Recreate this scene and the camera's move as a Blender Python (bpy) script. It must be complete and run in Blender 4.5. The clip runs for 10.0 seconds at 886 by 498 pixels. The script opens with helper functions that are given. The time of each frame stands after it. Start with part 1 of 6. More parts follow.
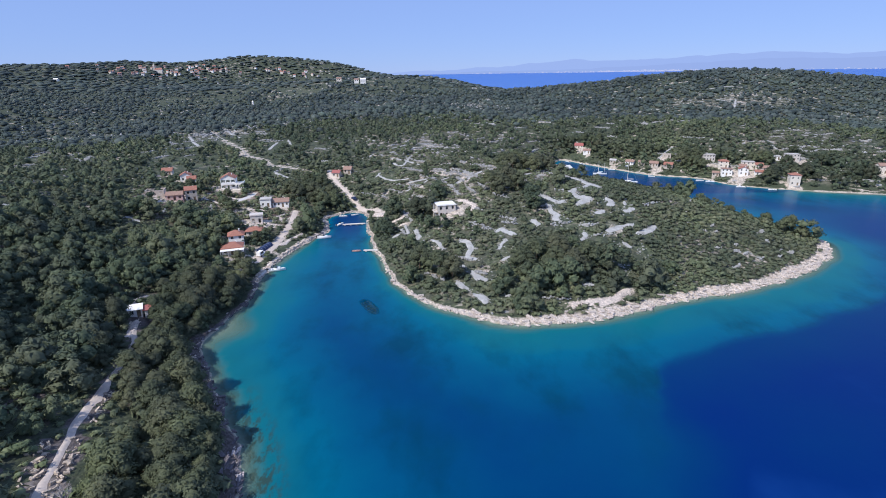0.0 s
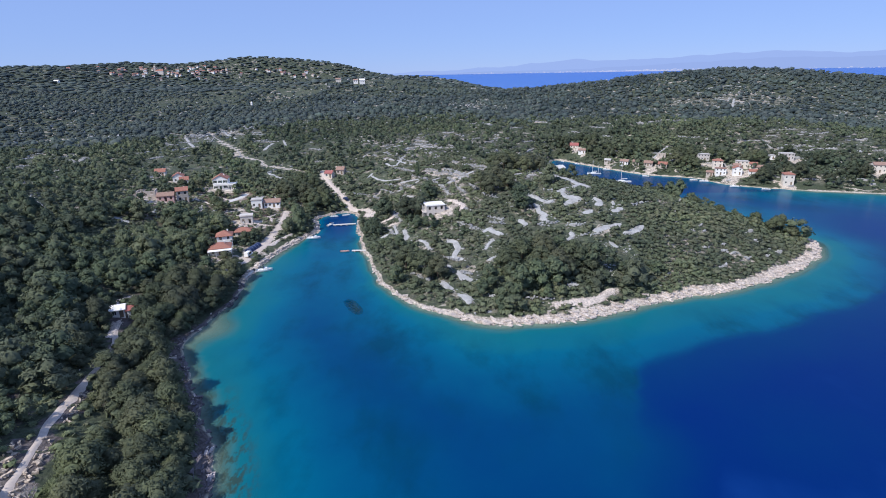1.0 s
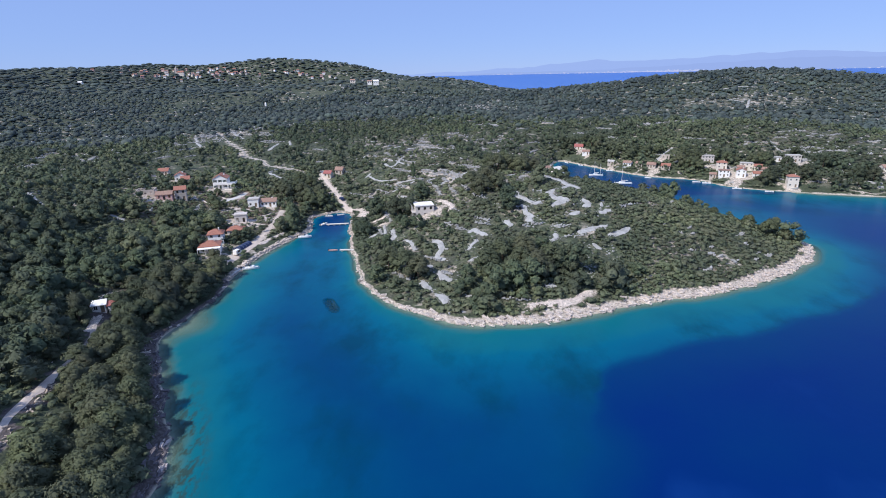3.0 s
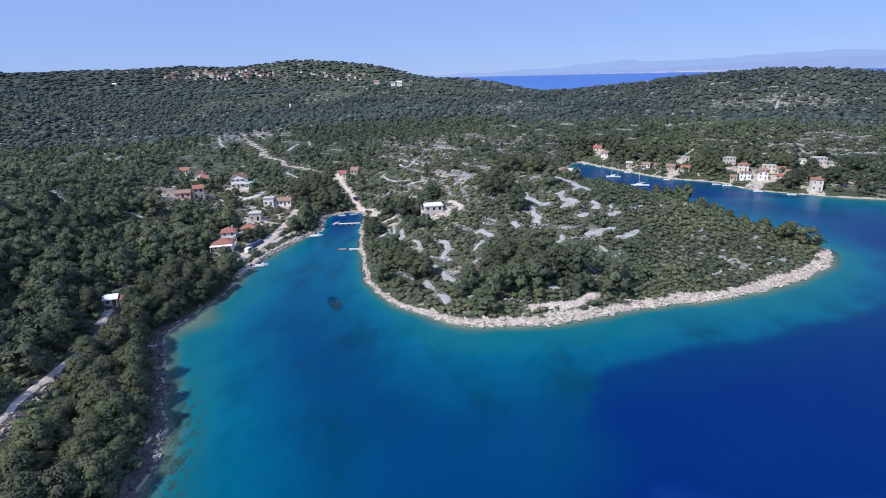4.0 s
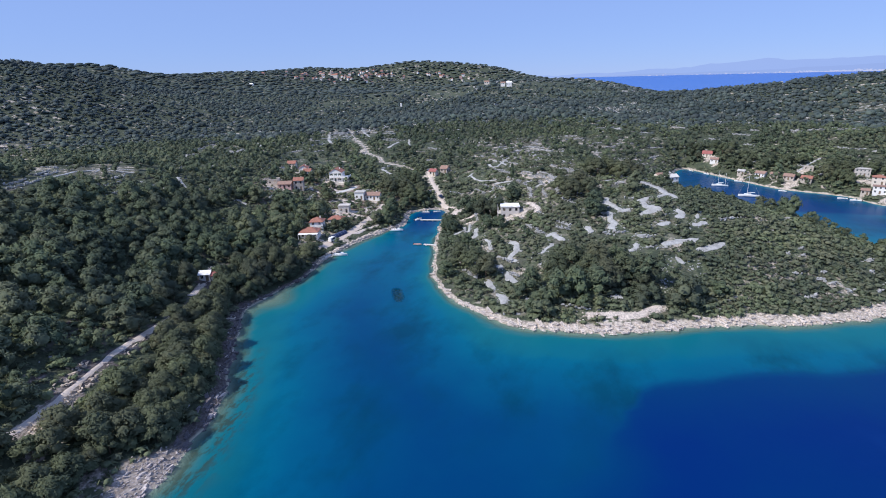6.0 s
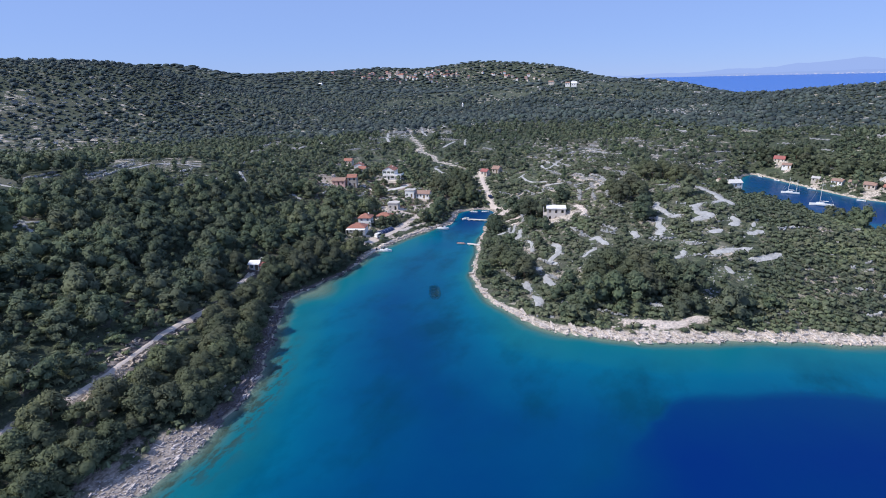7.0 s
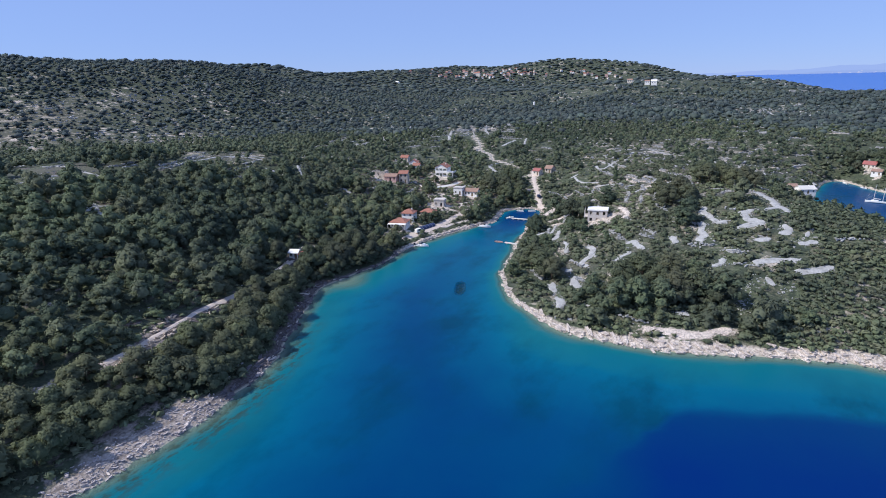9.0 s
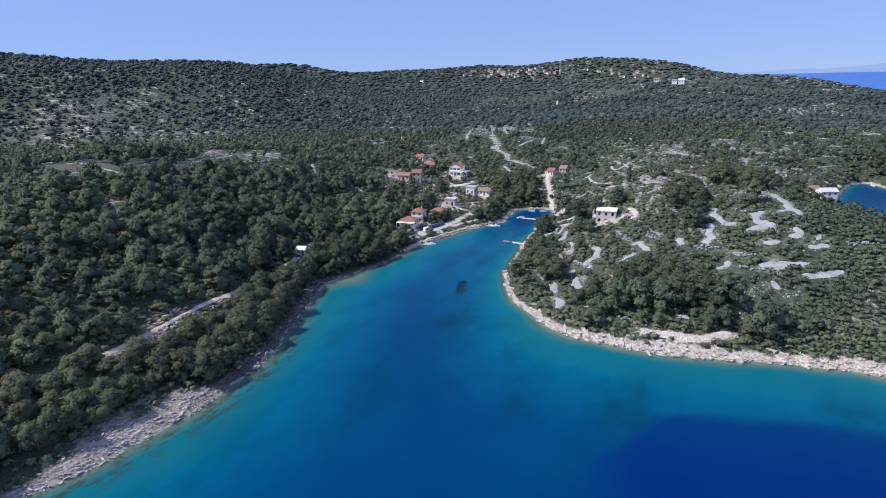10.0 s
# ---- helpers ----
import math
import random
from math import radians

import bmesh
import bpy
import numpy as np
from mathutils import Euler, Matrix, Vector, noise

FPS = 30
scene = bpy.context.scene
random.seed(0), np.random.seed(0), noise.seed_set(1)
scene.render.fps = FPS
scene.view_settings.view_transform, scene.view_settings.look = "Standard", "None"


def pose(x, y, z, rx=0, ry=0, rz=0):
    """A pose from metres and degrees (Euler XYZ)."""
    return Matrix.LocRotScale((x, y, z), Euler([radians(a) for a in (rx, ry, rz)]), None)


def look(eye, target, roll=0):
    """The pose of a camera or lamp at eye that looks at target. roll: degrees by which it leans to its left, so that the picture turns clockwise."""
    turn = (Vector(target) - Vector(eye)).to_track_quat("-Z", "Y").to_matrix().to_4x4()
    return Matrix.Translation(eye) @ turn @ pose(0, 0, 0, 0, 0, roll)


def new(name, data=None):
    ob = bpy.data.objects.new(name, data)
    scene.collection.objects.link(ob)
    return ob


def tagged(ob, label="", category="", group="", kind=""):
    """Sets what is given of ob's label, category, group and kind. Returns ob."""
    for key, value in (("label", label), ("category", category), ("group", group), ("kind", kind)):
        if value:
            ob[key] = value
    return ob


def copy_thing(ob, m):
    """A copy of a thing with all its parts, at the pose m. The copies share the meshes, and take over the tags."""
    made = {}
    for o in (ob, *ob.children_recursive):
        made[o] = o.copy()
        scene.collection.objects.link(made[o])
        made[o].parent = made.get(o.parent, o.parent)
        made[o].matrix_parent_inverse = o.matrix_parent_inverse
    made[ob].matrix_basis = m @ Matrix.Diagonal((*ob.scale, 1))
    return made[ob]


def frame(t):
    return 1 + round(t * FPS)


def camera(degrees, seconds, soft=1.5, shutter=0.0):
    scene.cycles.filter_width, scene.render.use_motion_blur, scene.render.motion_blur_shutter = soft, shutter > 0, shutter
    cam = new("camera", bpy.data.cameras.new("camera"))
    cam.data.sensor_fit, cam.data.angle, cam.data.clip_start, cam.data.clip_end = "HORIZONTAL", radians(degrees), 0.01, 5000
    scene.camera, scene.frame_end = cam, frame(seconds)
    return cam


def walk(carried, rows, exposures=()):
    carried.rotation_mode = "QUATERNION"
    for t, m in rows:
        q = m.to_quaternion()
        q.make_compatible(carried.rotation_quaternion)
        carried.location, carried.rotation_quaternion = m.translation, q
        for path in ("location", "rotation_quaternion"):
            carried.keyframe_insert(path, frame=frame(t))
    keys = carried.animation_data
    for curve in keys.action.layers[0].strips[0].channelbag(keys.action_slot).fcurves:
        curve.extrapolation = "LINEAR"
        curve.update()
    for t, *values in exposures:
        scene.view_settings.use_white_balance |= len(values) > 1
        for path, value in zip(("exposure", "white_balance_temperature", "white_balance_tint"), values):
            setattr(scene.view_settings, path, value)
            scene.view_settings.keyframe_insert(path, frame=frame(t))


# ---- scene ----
cam = camera(80.0, 10.0, soft=0.92)
PATH = [
    (0, (-18.535, -1.485, 67.175), (-18.528, 0.41, 66.536), -0.9),
    (0.5, (-15.718, -1.508, 67.107), (-15.72, 0.387, 66.468), -1.0),
    (1, (-12.845, -1.506, 67.011), (-12.848, 0.39, 66.373), -1.1),
    (1.5, (-9.848, -1.651, 66.932), (-9.848, 0.245, 66.295), -1.1),
    (2, (-6.753, -1.794, 66.858), (-6.772, 0.102, 66.222), -1.2),
    (2.5, (-3.497, -1.91, 66.798), (-3.543, -0.014, 66.163), -1.2),
    (4, (6.591, -2.344, 66.616), (6.423, -0.453, 65.988), -1.4),
    (4.5, (10.124, -2.412, 66.584), (9.877, -0.529, 65.959), -1.5),
    (5, (13.682, -2.45, 66.548), (13.34, -0.58, 65.926), -1.5),
    (5.5, (17.198, -2.389, 66.521), (16.747, -0.542, 65.901), -1.5),
    (7, (28.044, -0.919, 66.388), (27.265, 0.818, 65.776), -1.4),
    (7.5, (31.813, 0.097, 66.341), (30.938, 1.789, 65.73), -1.4),
    (8, (35.592, 1.364, 66.254), (34.637, 3.012, 65.644), -1.4),
    (8.5, (39.308, 2.803, 66.176), (38.309, 4.424, 65.565), -1.5),
    (9, (42.942, 4.385, 66.093), (41.915, 5.988, 65.482), -1.5),
    (9.5, (46.386, 6.085, 66.045), (45.327, 7.667, 65.433), -1.6),
    (10, (49.809, 7.828, 65.982), (48.702, 9.378, 65.371), -1.6),
]
walk(cam, [(t, look(eye, target, roll)) for t, eye, target, roll in PATH])


# ---- light ----
SUN_FROM = Vector((-0.70, -0.62, 1.0)).normalized()   # towards the sun
sun_data = bpy.data.lights.new("sun", "SUN")
sun_data.energy, sun_data.angle, sun_data.color = 4.3, radians(0.55), (1.0, 0.975, 0.94)
sun = new("sun", sun_data)
sun.matrix_world = look((0, 0, 0), -SUN_FROM)
sun.location = (-300, -200, 400)

world = bpy.data.worlds.new("world")
scene.world = world
world.use_nodes = True
wn = world.node_tree
sky = wn.nodes.new("ShaderNodeTexSky")
sky.sky_type, sky.sun_disc = "NISHITA", False
sky.sun_elevation = math.asin(SUN_FROM.z)
sky.sun_rotation = math.atan2(SUN_FROM.x, SUN_FROM.y)
sky.air_density, sky.dust_density, sky.ozone_density, sky.altitude = 1.0, 0.0, 5.0, 1500
clean = wn.nodes.new("ShaderNodeMix")          # clear dry air: bluer than the standard sky
clean.data_type, clean.blend_type = "RGBA", "MULTIPLY"
clean.inputs[0].default_value, clean.inputs[7].default_value = 1.0, (0.75, 0.88, 1.3, 1)
wn.links.new(sky.outputs[0], clean.inputs[6])
haze = wn.nodes.new("ShaderNodeMix")           # an even summer haze over the whole sky
haze.data_type = "RGBA"
haze.inputs[0].default_value, haze.inputs[7].default_value = 0.72, (3.3, 4.85, 9.2, 1)
wn.links.new(clean.outputs[2], haze.inputs[6])
wn.nodes["Background"].inputs["Strength"].default_value = 0.1
wn.links.new(haze.outputs[2], wn.nodes["Background"].inputs["Color"])


# ---- materials ----
def material(name, rough_value=0.85, metal=0.0):
    m = bpy.data.materials.new(name)
    m.use_nodes = True
    b = m.node_tree.nodes["Principled BSDF"]
    b.inputs["Roughness"].default_value, b.inputs["Metallic"].default_value = rough_value, metal
    return m, m.node_tree, b


def node(tree, kind, links=None, **values):
    """A node with its settings, and its inputs by name: a value, or a socket to link."""
    n = tree.nodes.new("ShaderNode" + kind)
    for key, value in values.items():
        setattr(n, key, value)
    for key, value in (links or {}).items():
        if isinstance(value, bpy.types.NodeSocket):
            tree.links.new(value, n.inputs[key])
        else:
            n.inputs[key].default_value = value
    return n


def position(tree):
    return node(tree, "NewGeometry").outputs["Position"]


def noise_of(tree, scale, detail=4.0, vector=None, rough_value=0.55, stretch=None):
    v = vector or position(tree)
    if stretch:
        v = node(tree, "VectorMath", {0: v, 1: stretch}, operation="MULTIPLY").outputs[0]
    return node(tree, "TexNoise", {"Vector": v, "Scale": scale, "Detail": detail, "Roughness": rough_value}).outputs[0]


def ramp(tree, fac, stops):
    n = node(tree, "ValToRGB", {"Fac": fac})
    e = n.color_ramp.elements
    while len(e) < len(stops):
        e.new(0.5)
    for item, (place, colour) in zip(e, stops):
        item.position = place
        item.color = (*colour, 1) if len(colour) == 3 else colour
    return n.outputs[0]


def step(tree, fac, low, high):
    return node(tree, "MapRange", {0: fac, 1: low, 2: high, 3: 0.0, 4: 1.0}, clamp=True).outputs[0]


def maths(tree, op, a, b=0.0):
    return node(tree, "Math", {0: a, 1: b}, operation=op).outputs[0]


def blend(tree, fac, a, b, way="MIX"):
    n = node(tree, "Mix", data_type="RGBA", blend_type=way)
    for socket, value in ((n.inputs[0], fac), (n.inputs[6], a), (n.inputs[7], b)):
        if isinstance(value, bpy.types.NodeSocket):
            tree.links.new(value, socket)
        else:
            socket.default_value = (*value, 1) if isinstance(value, tuple) and len(value) == 3 else value
    return n.outputs[2]


def attribute(tree, name):
    return node(tree, "Attribute", attribute_name=name).outputs["Fac"]


def bumped(tree, shader, height, strength, distance):
    tree.links.new(node(tree, "Bump", {"Strength": strength, "Distance": distance, "Height": height}).outputs[0], shader.inputs["Normal"])


def plain(name, colour, rough_value=0.8, grain=6.0, vary=0.18, metal=0.0, bump=0.0):
    """A surface of one colour with grain and blotches at two scales."""
    m, t, b = material(name, rough_value, metal)
    v = node(t, "TexCoord").outputs["Object"]
    fine, broad = noise_of(t, grain, 5, v), noise_of(t, grain * 0.13, 3, v)
    mix = maths(t, "ADD", maths(t, "MULTIPLY", fine, 0.5), maths(t, "MULTIPLY", broad, 0.5))
    lo, hi = tuple(c * (1 - vary) for c in colour), tuple(min(1, c * (1 + vary)) for c in colour)
    t.links.new(ramp(t, mix, [(0.3, lo), (0.7, hi)]), b.inputs["Base Color"])
    if bump:
        bumped(t, b, fine, 0.5, bump)
    return m


def make_ground():
    m, t, b = material("ground", 0.95)
    pos = position(t)
    z = node(t, "SeparateXYZ", {0: pos}).outputs[2]
    fine, mid, broad = noise_of(t, 1.6, 6), noise_of(t, 0.16, 5), noise_of(t, 0.018, 4)
    soil = ramp(t, fine, [(0.25, (0.06, 0.058, 0.035)), (0.5, (0.115, 0.105, 0.065)), (0.75, (0.2, 0.18, 0.13))])
    scrub = ramp(t, fine, [(0.3, (0.055, 0.07, 0.036)), (0.7, (0.12, 0.138, 0.078))])
    col = blend(t, step(t, mid, 0.36, 0.5), soil, scrub)
    tussock = noise_of(t, 0.75, 6, rough_value=0.72)     # low bushes, dry grass and stones between the trees
    col = blend(t, step(t, tussock, 0.5, 0.42), col, (0.03, 0.042, 0.024))
    col = blend(t, maths(t, "MULTIPLY", step(t, tussock, 0.57, 0.64), step(t, mid, 0.62, 0.45)), col, (0.26, 0.235, 0.195))
    clumps = noise_of(t, 0.14, 5, rough_value=0.7)
    col = blend(t, maths(t, "MULTIPLY", step(t, clumps, 0.52, 0.42), 0.8), col, (0.034, 0.046, 0.03))
    hamlet = node(t, "VectorMath", {0: pos, 1: (-120.0, 246.0, 8.0)}, operation="DISTANCE").outputs["Value"]      # dug garden soil
    col = blend(t, maths(t, "MULTIPLY", step(t, hamlet, 52.0, 30.0), step(t, mid, 0.4, 0.52)), col, ramp(t, fine, [(0.3, (0.13, 0.088, 0.066)), (0.7, (0.27, 0.2, 0.155))]))
    # darker green ground where the woods attribute is high
    woodland_floor = ramp(t, fine, [(0.3, (0.024, 0.034, 0.018)), (0.7, (0.07, 0.085, 0.045))])
    col = blend(t, maths(t, "MULTIPLY", maths(t, "MULTIPLY", step(t, attribute(t, "woods"), 0.35, 0.8), 0.8), step(t, hamlet, 30.0, 52.0)), col, woodland_floor)
    dry = ramp(t, fine, [(0.3, (0.058, 0.056, 0.04)), (0.7, (0.125, 0.116, 0.086))])
    col = blend(t, maths(t, "MULTIPLY", step(t, attribute(t, "terraces"), 0.25, 0.7), 0.65), col, dry)
    # terraces: pale dry-stone lines that follow the height
    wob = maths(t, "ADD", maths(t, "MULTIPLY", z, 0.5), maths(t, "MULTIPLY", mid, 2.6))
    saw = maths(t, "PINGPONG", wob, 0.5)
    terraced = attribute(t, "terraces")
    line = maths(t, "MULTIPLY", step(t, saw, 0.2, 0.1), maths(t, "MAXIMUM", step(t, noise_of(t, 0.045, 4), 0.57, 0.66), maths(t, "MULTIPLY", terraced, step(t, noise_of(t, 0.11, 4), 0.49, 0.58))))
    patch = step(t, maths(t, "ADD", noise_of(t, 0.075, 6, rough_value=0.66), maths(t, "MULTIPLY", terraced, 0.07)), 0.6, 0.64)
    stone = ramp(t, fine, [(0.3, (0.31, 0.262, 0.215)), (0.5, (0.48, 0.422, 0.36)), (0.7, (0.64, 0.575, 0.505))])
    pale = maths(t, "MULTIPLY", maths(t, "MAXIMUM", line, patch), step(t, broad, 0.36, 0.52))
    crevice = step(t, noise_of(t, 1.1, 6, rough_value=0.7, stretch=(1.0, 0.4, 1.6)), 0.42, 0.54)
    stone = blend(t, 1.0, stone, ramp(t, crevice, [(0.0, (0.6, 0.58, 0.57)), (1.0, (1.15, 1.12, 1.1))]), "MULTIPLY")
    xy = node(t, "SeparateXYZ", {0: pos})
    # painted shade: west shore stone is multiplied darkest beyond y = 68, below the pines
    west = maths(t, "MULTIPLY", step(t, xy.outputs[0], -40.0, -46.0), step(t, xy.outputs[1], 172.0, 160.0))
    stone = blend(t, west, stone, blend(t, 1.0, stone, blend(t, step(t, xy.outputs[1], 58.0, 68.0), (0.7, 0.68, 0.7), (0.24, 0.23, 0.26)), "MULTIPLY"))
    shore = step(t, maths(t, "ADD", attribute(t, "shore"), maths(t, "MULTIPLY", mid, 1.2)), 1.75, 1.45)
    bare = step(t, maths(t, "ADD", attribute(t, "bare"), maths(t, "MULTIPLY", maths(t, "SUBTRACT", noise_of(t, 0.55, 5, rough_value=0.65), 0.5), 1.6)), 0.42, 0.6)
    pale = maths(t, "MAXIMUM", maths(t, "MAXIMUM", pale, shore), bare)
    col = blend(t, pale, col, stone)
    wet = step(t, z, 0.35, 0.1)
    col = blend(t, wet, col, (0.4, 0.36, 0.28))
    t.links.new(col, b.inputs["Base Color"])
    bumped(t, b, fine, 0.7, 0.5)
    return m


def make_water():
    m, t, b = material("sea_water", 0.25)
    depth = attribute(t, "depth")
    pos = position(t)
    blotch = noise_of(t, 0.045, 4, rough_value=0.6)
    fine = noise_of(t, 0.3, 4)
    deep = maths(t, "ADD", depth, maths(t, "MULTIPLY", maths(t, "SUBTRACT", blotch, 0.5), maths(t, "MULTIPLY", step(t, depth, 0.5, 5.0), 6.0)))
    col = ramp(t, maths(t, "DIVIDE", deep, 40.0), [
        (0.0, (0.15, 0.14, 0.09)), (0.012, (0.07, 0.15, 0.13)), (0.034, (0.005, 0.13, 0.162)), (0.07, (0.0, 0.105, 0.182)), (0.12, (0.0, 0.084, 0.168)),
        (0.22, (0.0, 0.053, 0.142)), (0.34, (0.0, 0.034, 0.128)), (0.5, (0.0, 0.021, 0.132)), (1.0, (0.02, 0.12, 0.44))])
    weed = maths(t, "MULTIPLY", step(t, noise_of(t, 0.055, 5, stretch=(1.0, 0.55, 1.0), rough_value=0.62), 0.47, 0.64), maths(t, "MULTIPLY", step(t, depth, 1.2, 3.0), step(t, depth, 12.0, 8.0)))
    col = blend(t, maths(t, "MULTIPLY", weed, 0.5), col, (0.0, 0.03, 0.05))
    xs = node(t, "SeparateXYZ", {0: pos})
    west = maths(t, "MULTIPLY", step(t, xs.outputs[0], -38.0, -46.0), step(t, xs.outputs[1], 108.0, 88.0))
    ledge = maths(t, "MULTIPLY", step(t, noise_of(t, 0.5, 8, stretch=(1.0, 0.4, 1.0), rough_value=0.7), 0.47, 0.56), maths(t, "MULTIPLY", step(t, depth, 0.2, 0.5), step(t, depth, 2.05, 1.5)))
    col = blend(t, maths(t, "MULTIPLY", maths(t, "MULTIPLY", ledge, west), 0.75), col, (0.035, 0.045, 0.03))
    t.links.new(col, b.inputs["Base Color"])
    b.inputs["IOR"].default_value = 1.33
    b.inputs["Specular IOR Level"].default_value = 0.06
    # the place of the sunken boat: along and across its length
    rel = node(t, "VectorMath", {0: pos, 1: (-40.5, 144.5, 0.0)}, operation="SUBTRACT").outputs[0]
    along = node(t, "VectorMath", {0: rel, 1: (0.454 / 5.7, -0.891 / 5.7, 0.0)}, operation="DOT_PRODUCT").outputs["Value"]
    across = node(t, "VectorMath", {0: rel, 1: (0.891 / 1.7, 0.454 / 1.7, 0.0)}, operation="DOT_PRODUCT").outputs["Value"]
    oval = maths(t, "ADD", maths(t, "POWER", maths(t, "ABSOLUTE", along), 3.0), maths(t, "POWER", maths(t, "ABSOLUTE", across), 2.0))
    over_wreck = step(t, maths(t, "ADD", oval, maths(t, "MULTIPLY", noise_of(t, 0.9, 4), 1.2)), 2.2, 0.9)
    # shallow water lets the bottom and the sunken boat show through
    clear = maths(t, "MAXIMUM", maths(t, "MULTIPLY", step(t, depth, 1.1, 0.1), 0.75), maths(t, "MULTIPLY", over_wreck, 0.66))
    see = node(t, "BsdfTransparent", {"Color": (0.72, 0.92, 0.94, 1)})
    both = node(t, "MixShader", {0: clear, 1: b.outputs[0], 2: see.outputs[0]})
    t.links.new(both.outputs[0], t.nodes["Material Output"].inputs["Surface"])
    bumped(t, b, noise_of(t, 0.9, 4, stretch=(1.0, 0.6, 1.0)), 0.12, 0.25)
    return m


def make_leaves(name, dark, light, warm):
    """Needles and small leaves: some light passes through them."""
    m, t, b = material(name, 0.75)
    geo = node(t, "NewGeometry")
    island = geo.outputs["Random Per Island"]
    tint = maths(t, "FRACT", maths(t, "ADD", attribute(t, "tint"), node(t, "ObjectInfo").outputs["Random"]))
    col = blend(t, island, dark, light)
    col = blend(t, maths(t, "MULTIPLY", step(t, tint, 0.4, 1.0), 0.45), col, warm)
    kinds = noise_of(t, 0.05, 3)         # stands of darker and lighter trees
    col = blend(t, 1.0, col, ramp(t, kinds, [(0.32, (0.66, 0.7, 0.74)), (0.5, (0.95, 0.96, 0.94)), (0.68, (1.17, 1.2, 1.08))]), "MULTIPLY")
    stands = noise_of(t, 0.011, 4)       # and whole slopes of oak, pine or dry maquis
    col = blend(t, 1.0, col, ramp(t, stands, [(0.34, (0.74, 0.77, 0.82)), (0.5, (1.04, 1.01, 1.04)), (0.66, (1.17, 1.15, 1.1))]), "MULTIPLY")
    t.links.new(col, b.inputs["Base Color"])
    b.inputs["Specular IOR Level"].default_value = 0.2
    through_leaf = node(t, "BsdfTranslucent", {"Color": col})
    t.links.new(node(t, "MixShader", {0: 0.18, 1: b.outputs[0], 2: through_leaf.outputs[0]}).outputs[0], t.nodes["Material Output"].inputs["Surface"])
    return m


def make_rock(name, colour):
    """Fissured karst limestone: ribs, dark cracks and blotches."""
    m, t, b = material(name, 0.92)
    pos = position(t)
    bent = node(t, "VectorMath", {0: pos, 1: node(t, "TexNoise", {"Vector": pos, "Scale": 0.8}).outputs[1]}, operation="ADD").outputs[0]
    ribs = noise_of(t, 2.2, 6, bent, 0.7, (1.0, 0.35, 1.6))
    crack = node(t, "TexVoronoi", {"Vector": bent, "Scale": 1.5}, feature="DISTANCE_TO_EDGE").outputs["Distance"]
    blot = noise_of(t, 0.35, 4)
    lo, hi = tuple(c * 0.55 for c in colour), tuple(min(0.92, c * 1.25) for c in colour)
    col = ramp(t, ribs, [(0.3, lo), (0.5, colour), (0.68, hi)])
    col = blend(t, 1.0, col, ramp(t, blot, [(0.3, (0.75, 0.73, 0.74)), (0.7, (1.1, 1.08, 1.04))]), "MULTIPLY")
    col = blend(t, step(t, crack, 0.045, 0.0), col, tuple(c * 0.3 for c in colour))
    t.links.new(col, b.inputs["Base Color"])
    bumped(t, b, maths(t, "ADD", ribs, maths(t, "MULTIPLY", step(t, crack, 0.0, 0.12), 0.35)), 0.7, 0.3)
    return m


GROUND = make_ground()
WATER = make_water()
PINE = make_leaves("pine_needles", (0.062, 0.09, 0.059), (0.142, 0.172, 0.102), (0.165, 0.168, 0.112))
SHORE_PINE = make_leaves("sun_dried_pine_needles", (0.064, 0.08, 0.048), (0.13, 0.15, 0.087), (0.152, 0.146, 0.094))
# bluish base colour: distance haze painted into the far trees' leaves
HAZE_PINE = make_leaves("haze_blue_far_leaves", (0.048, 0.067, 0.065), (0.108, 0.138, 0.13), (0.118, 0.13, 0.118))
MAQUIS = make_leaves("maquis_leaves", (0.104, 0.126, 0.075), (0.17, 0.198, 0.12), (0.204, 0.194, 0.132))
DEAD_WOOD = plain("bleached_dead_wood", (0.34, 0.31, 0.3), 0.9, 5, 0.2)
BARK = plain("pine_bark", (0.12, 0.085, 0.06), 0.95, 5, 0.3)
ROCK = make_rock("limestone", (0.73, 0.635, 0.565))
TAN_ROCK = make_rock("warm_broken_limestone", (0.6, 0.5, 0.41))
LEDGE_ROCK = make_rock("grey_limestone", (0.57, 0.505, 0.49))
# limestone with the shore pines' shade painted into its base colour
SHADED_ROCK = make_rock("limestone_with_painted_shade", (0.19, 0.17, 0.185))
PALE_CONCRETE = plain("sunbleached_concrete", (0.62, 0.59, 0.55), 0.9, 2.0, 0.12)
GRAVEL = plain("grey_limestone_gravel", (0.38, 0.372, 0.362), 0.95, 3.5, 0.4, bump=0.12)
TRACK = plain("grey_stony_track", (0.3, 0.28, 0.26), 0.95, 1.2, 0.35, bump=0.05)
ROAD = plain("pale_gravel", (0.55, 0.46, 0.395), 0.95, 2.0, 0.22, bump=0.03)
WHITE = plain("white_render", (0.86, 0.83, 0.79), 0.85, 2.0, 0.07)
CREAM = plain("cream_render", (0.72, 0.64, 0.55), 0.9, 2.0, 0.14)
PINK = plain("faded_pink_render", (0.55, 0.36, 0.33), 0.9, 2.0, 0.15)
STONE_WALL = plain("rubble_stone_masonry", (0.52, 0.45, 0.39), 0.95, 4.0, 0.4, bump=0.05)
CONCRETE = plain("raw_concrete", (0.58, 0.53, 0.49), 0.92, 2.5, 0.16)
TIMBER = plain("weathered_timber", (0.22, 0.16, 0.11), 0.85, 6.0, 0.25)
SHUTTER = plain("dark_green_shutter", (0.05, 0.09, 0.06), 0.6, 4.0, 0.15)
DARK_GLASS = plain("window_glass", (0.03, 0.035, 0.04), 0.08, 1.0, 0.1)
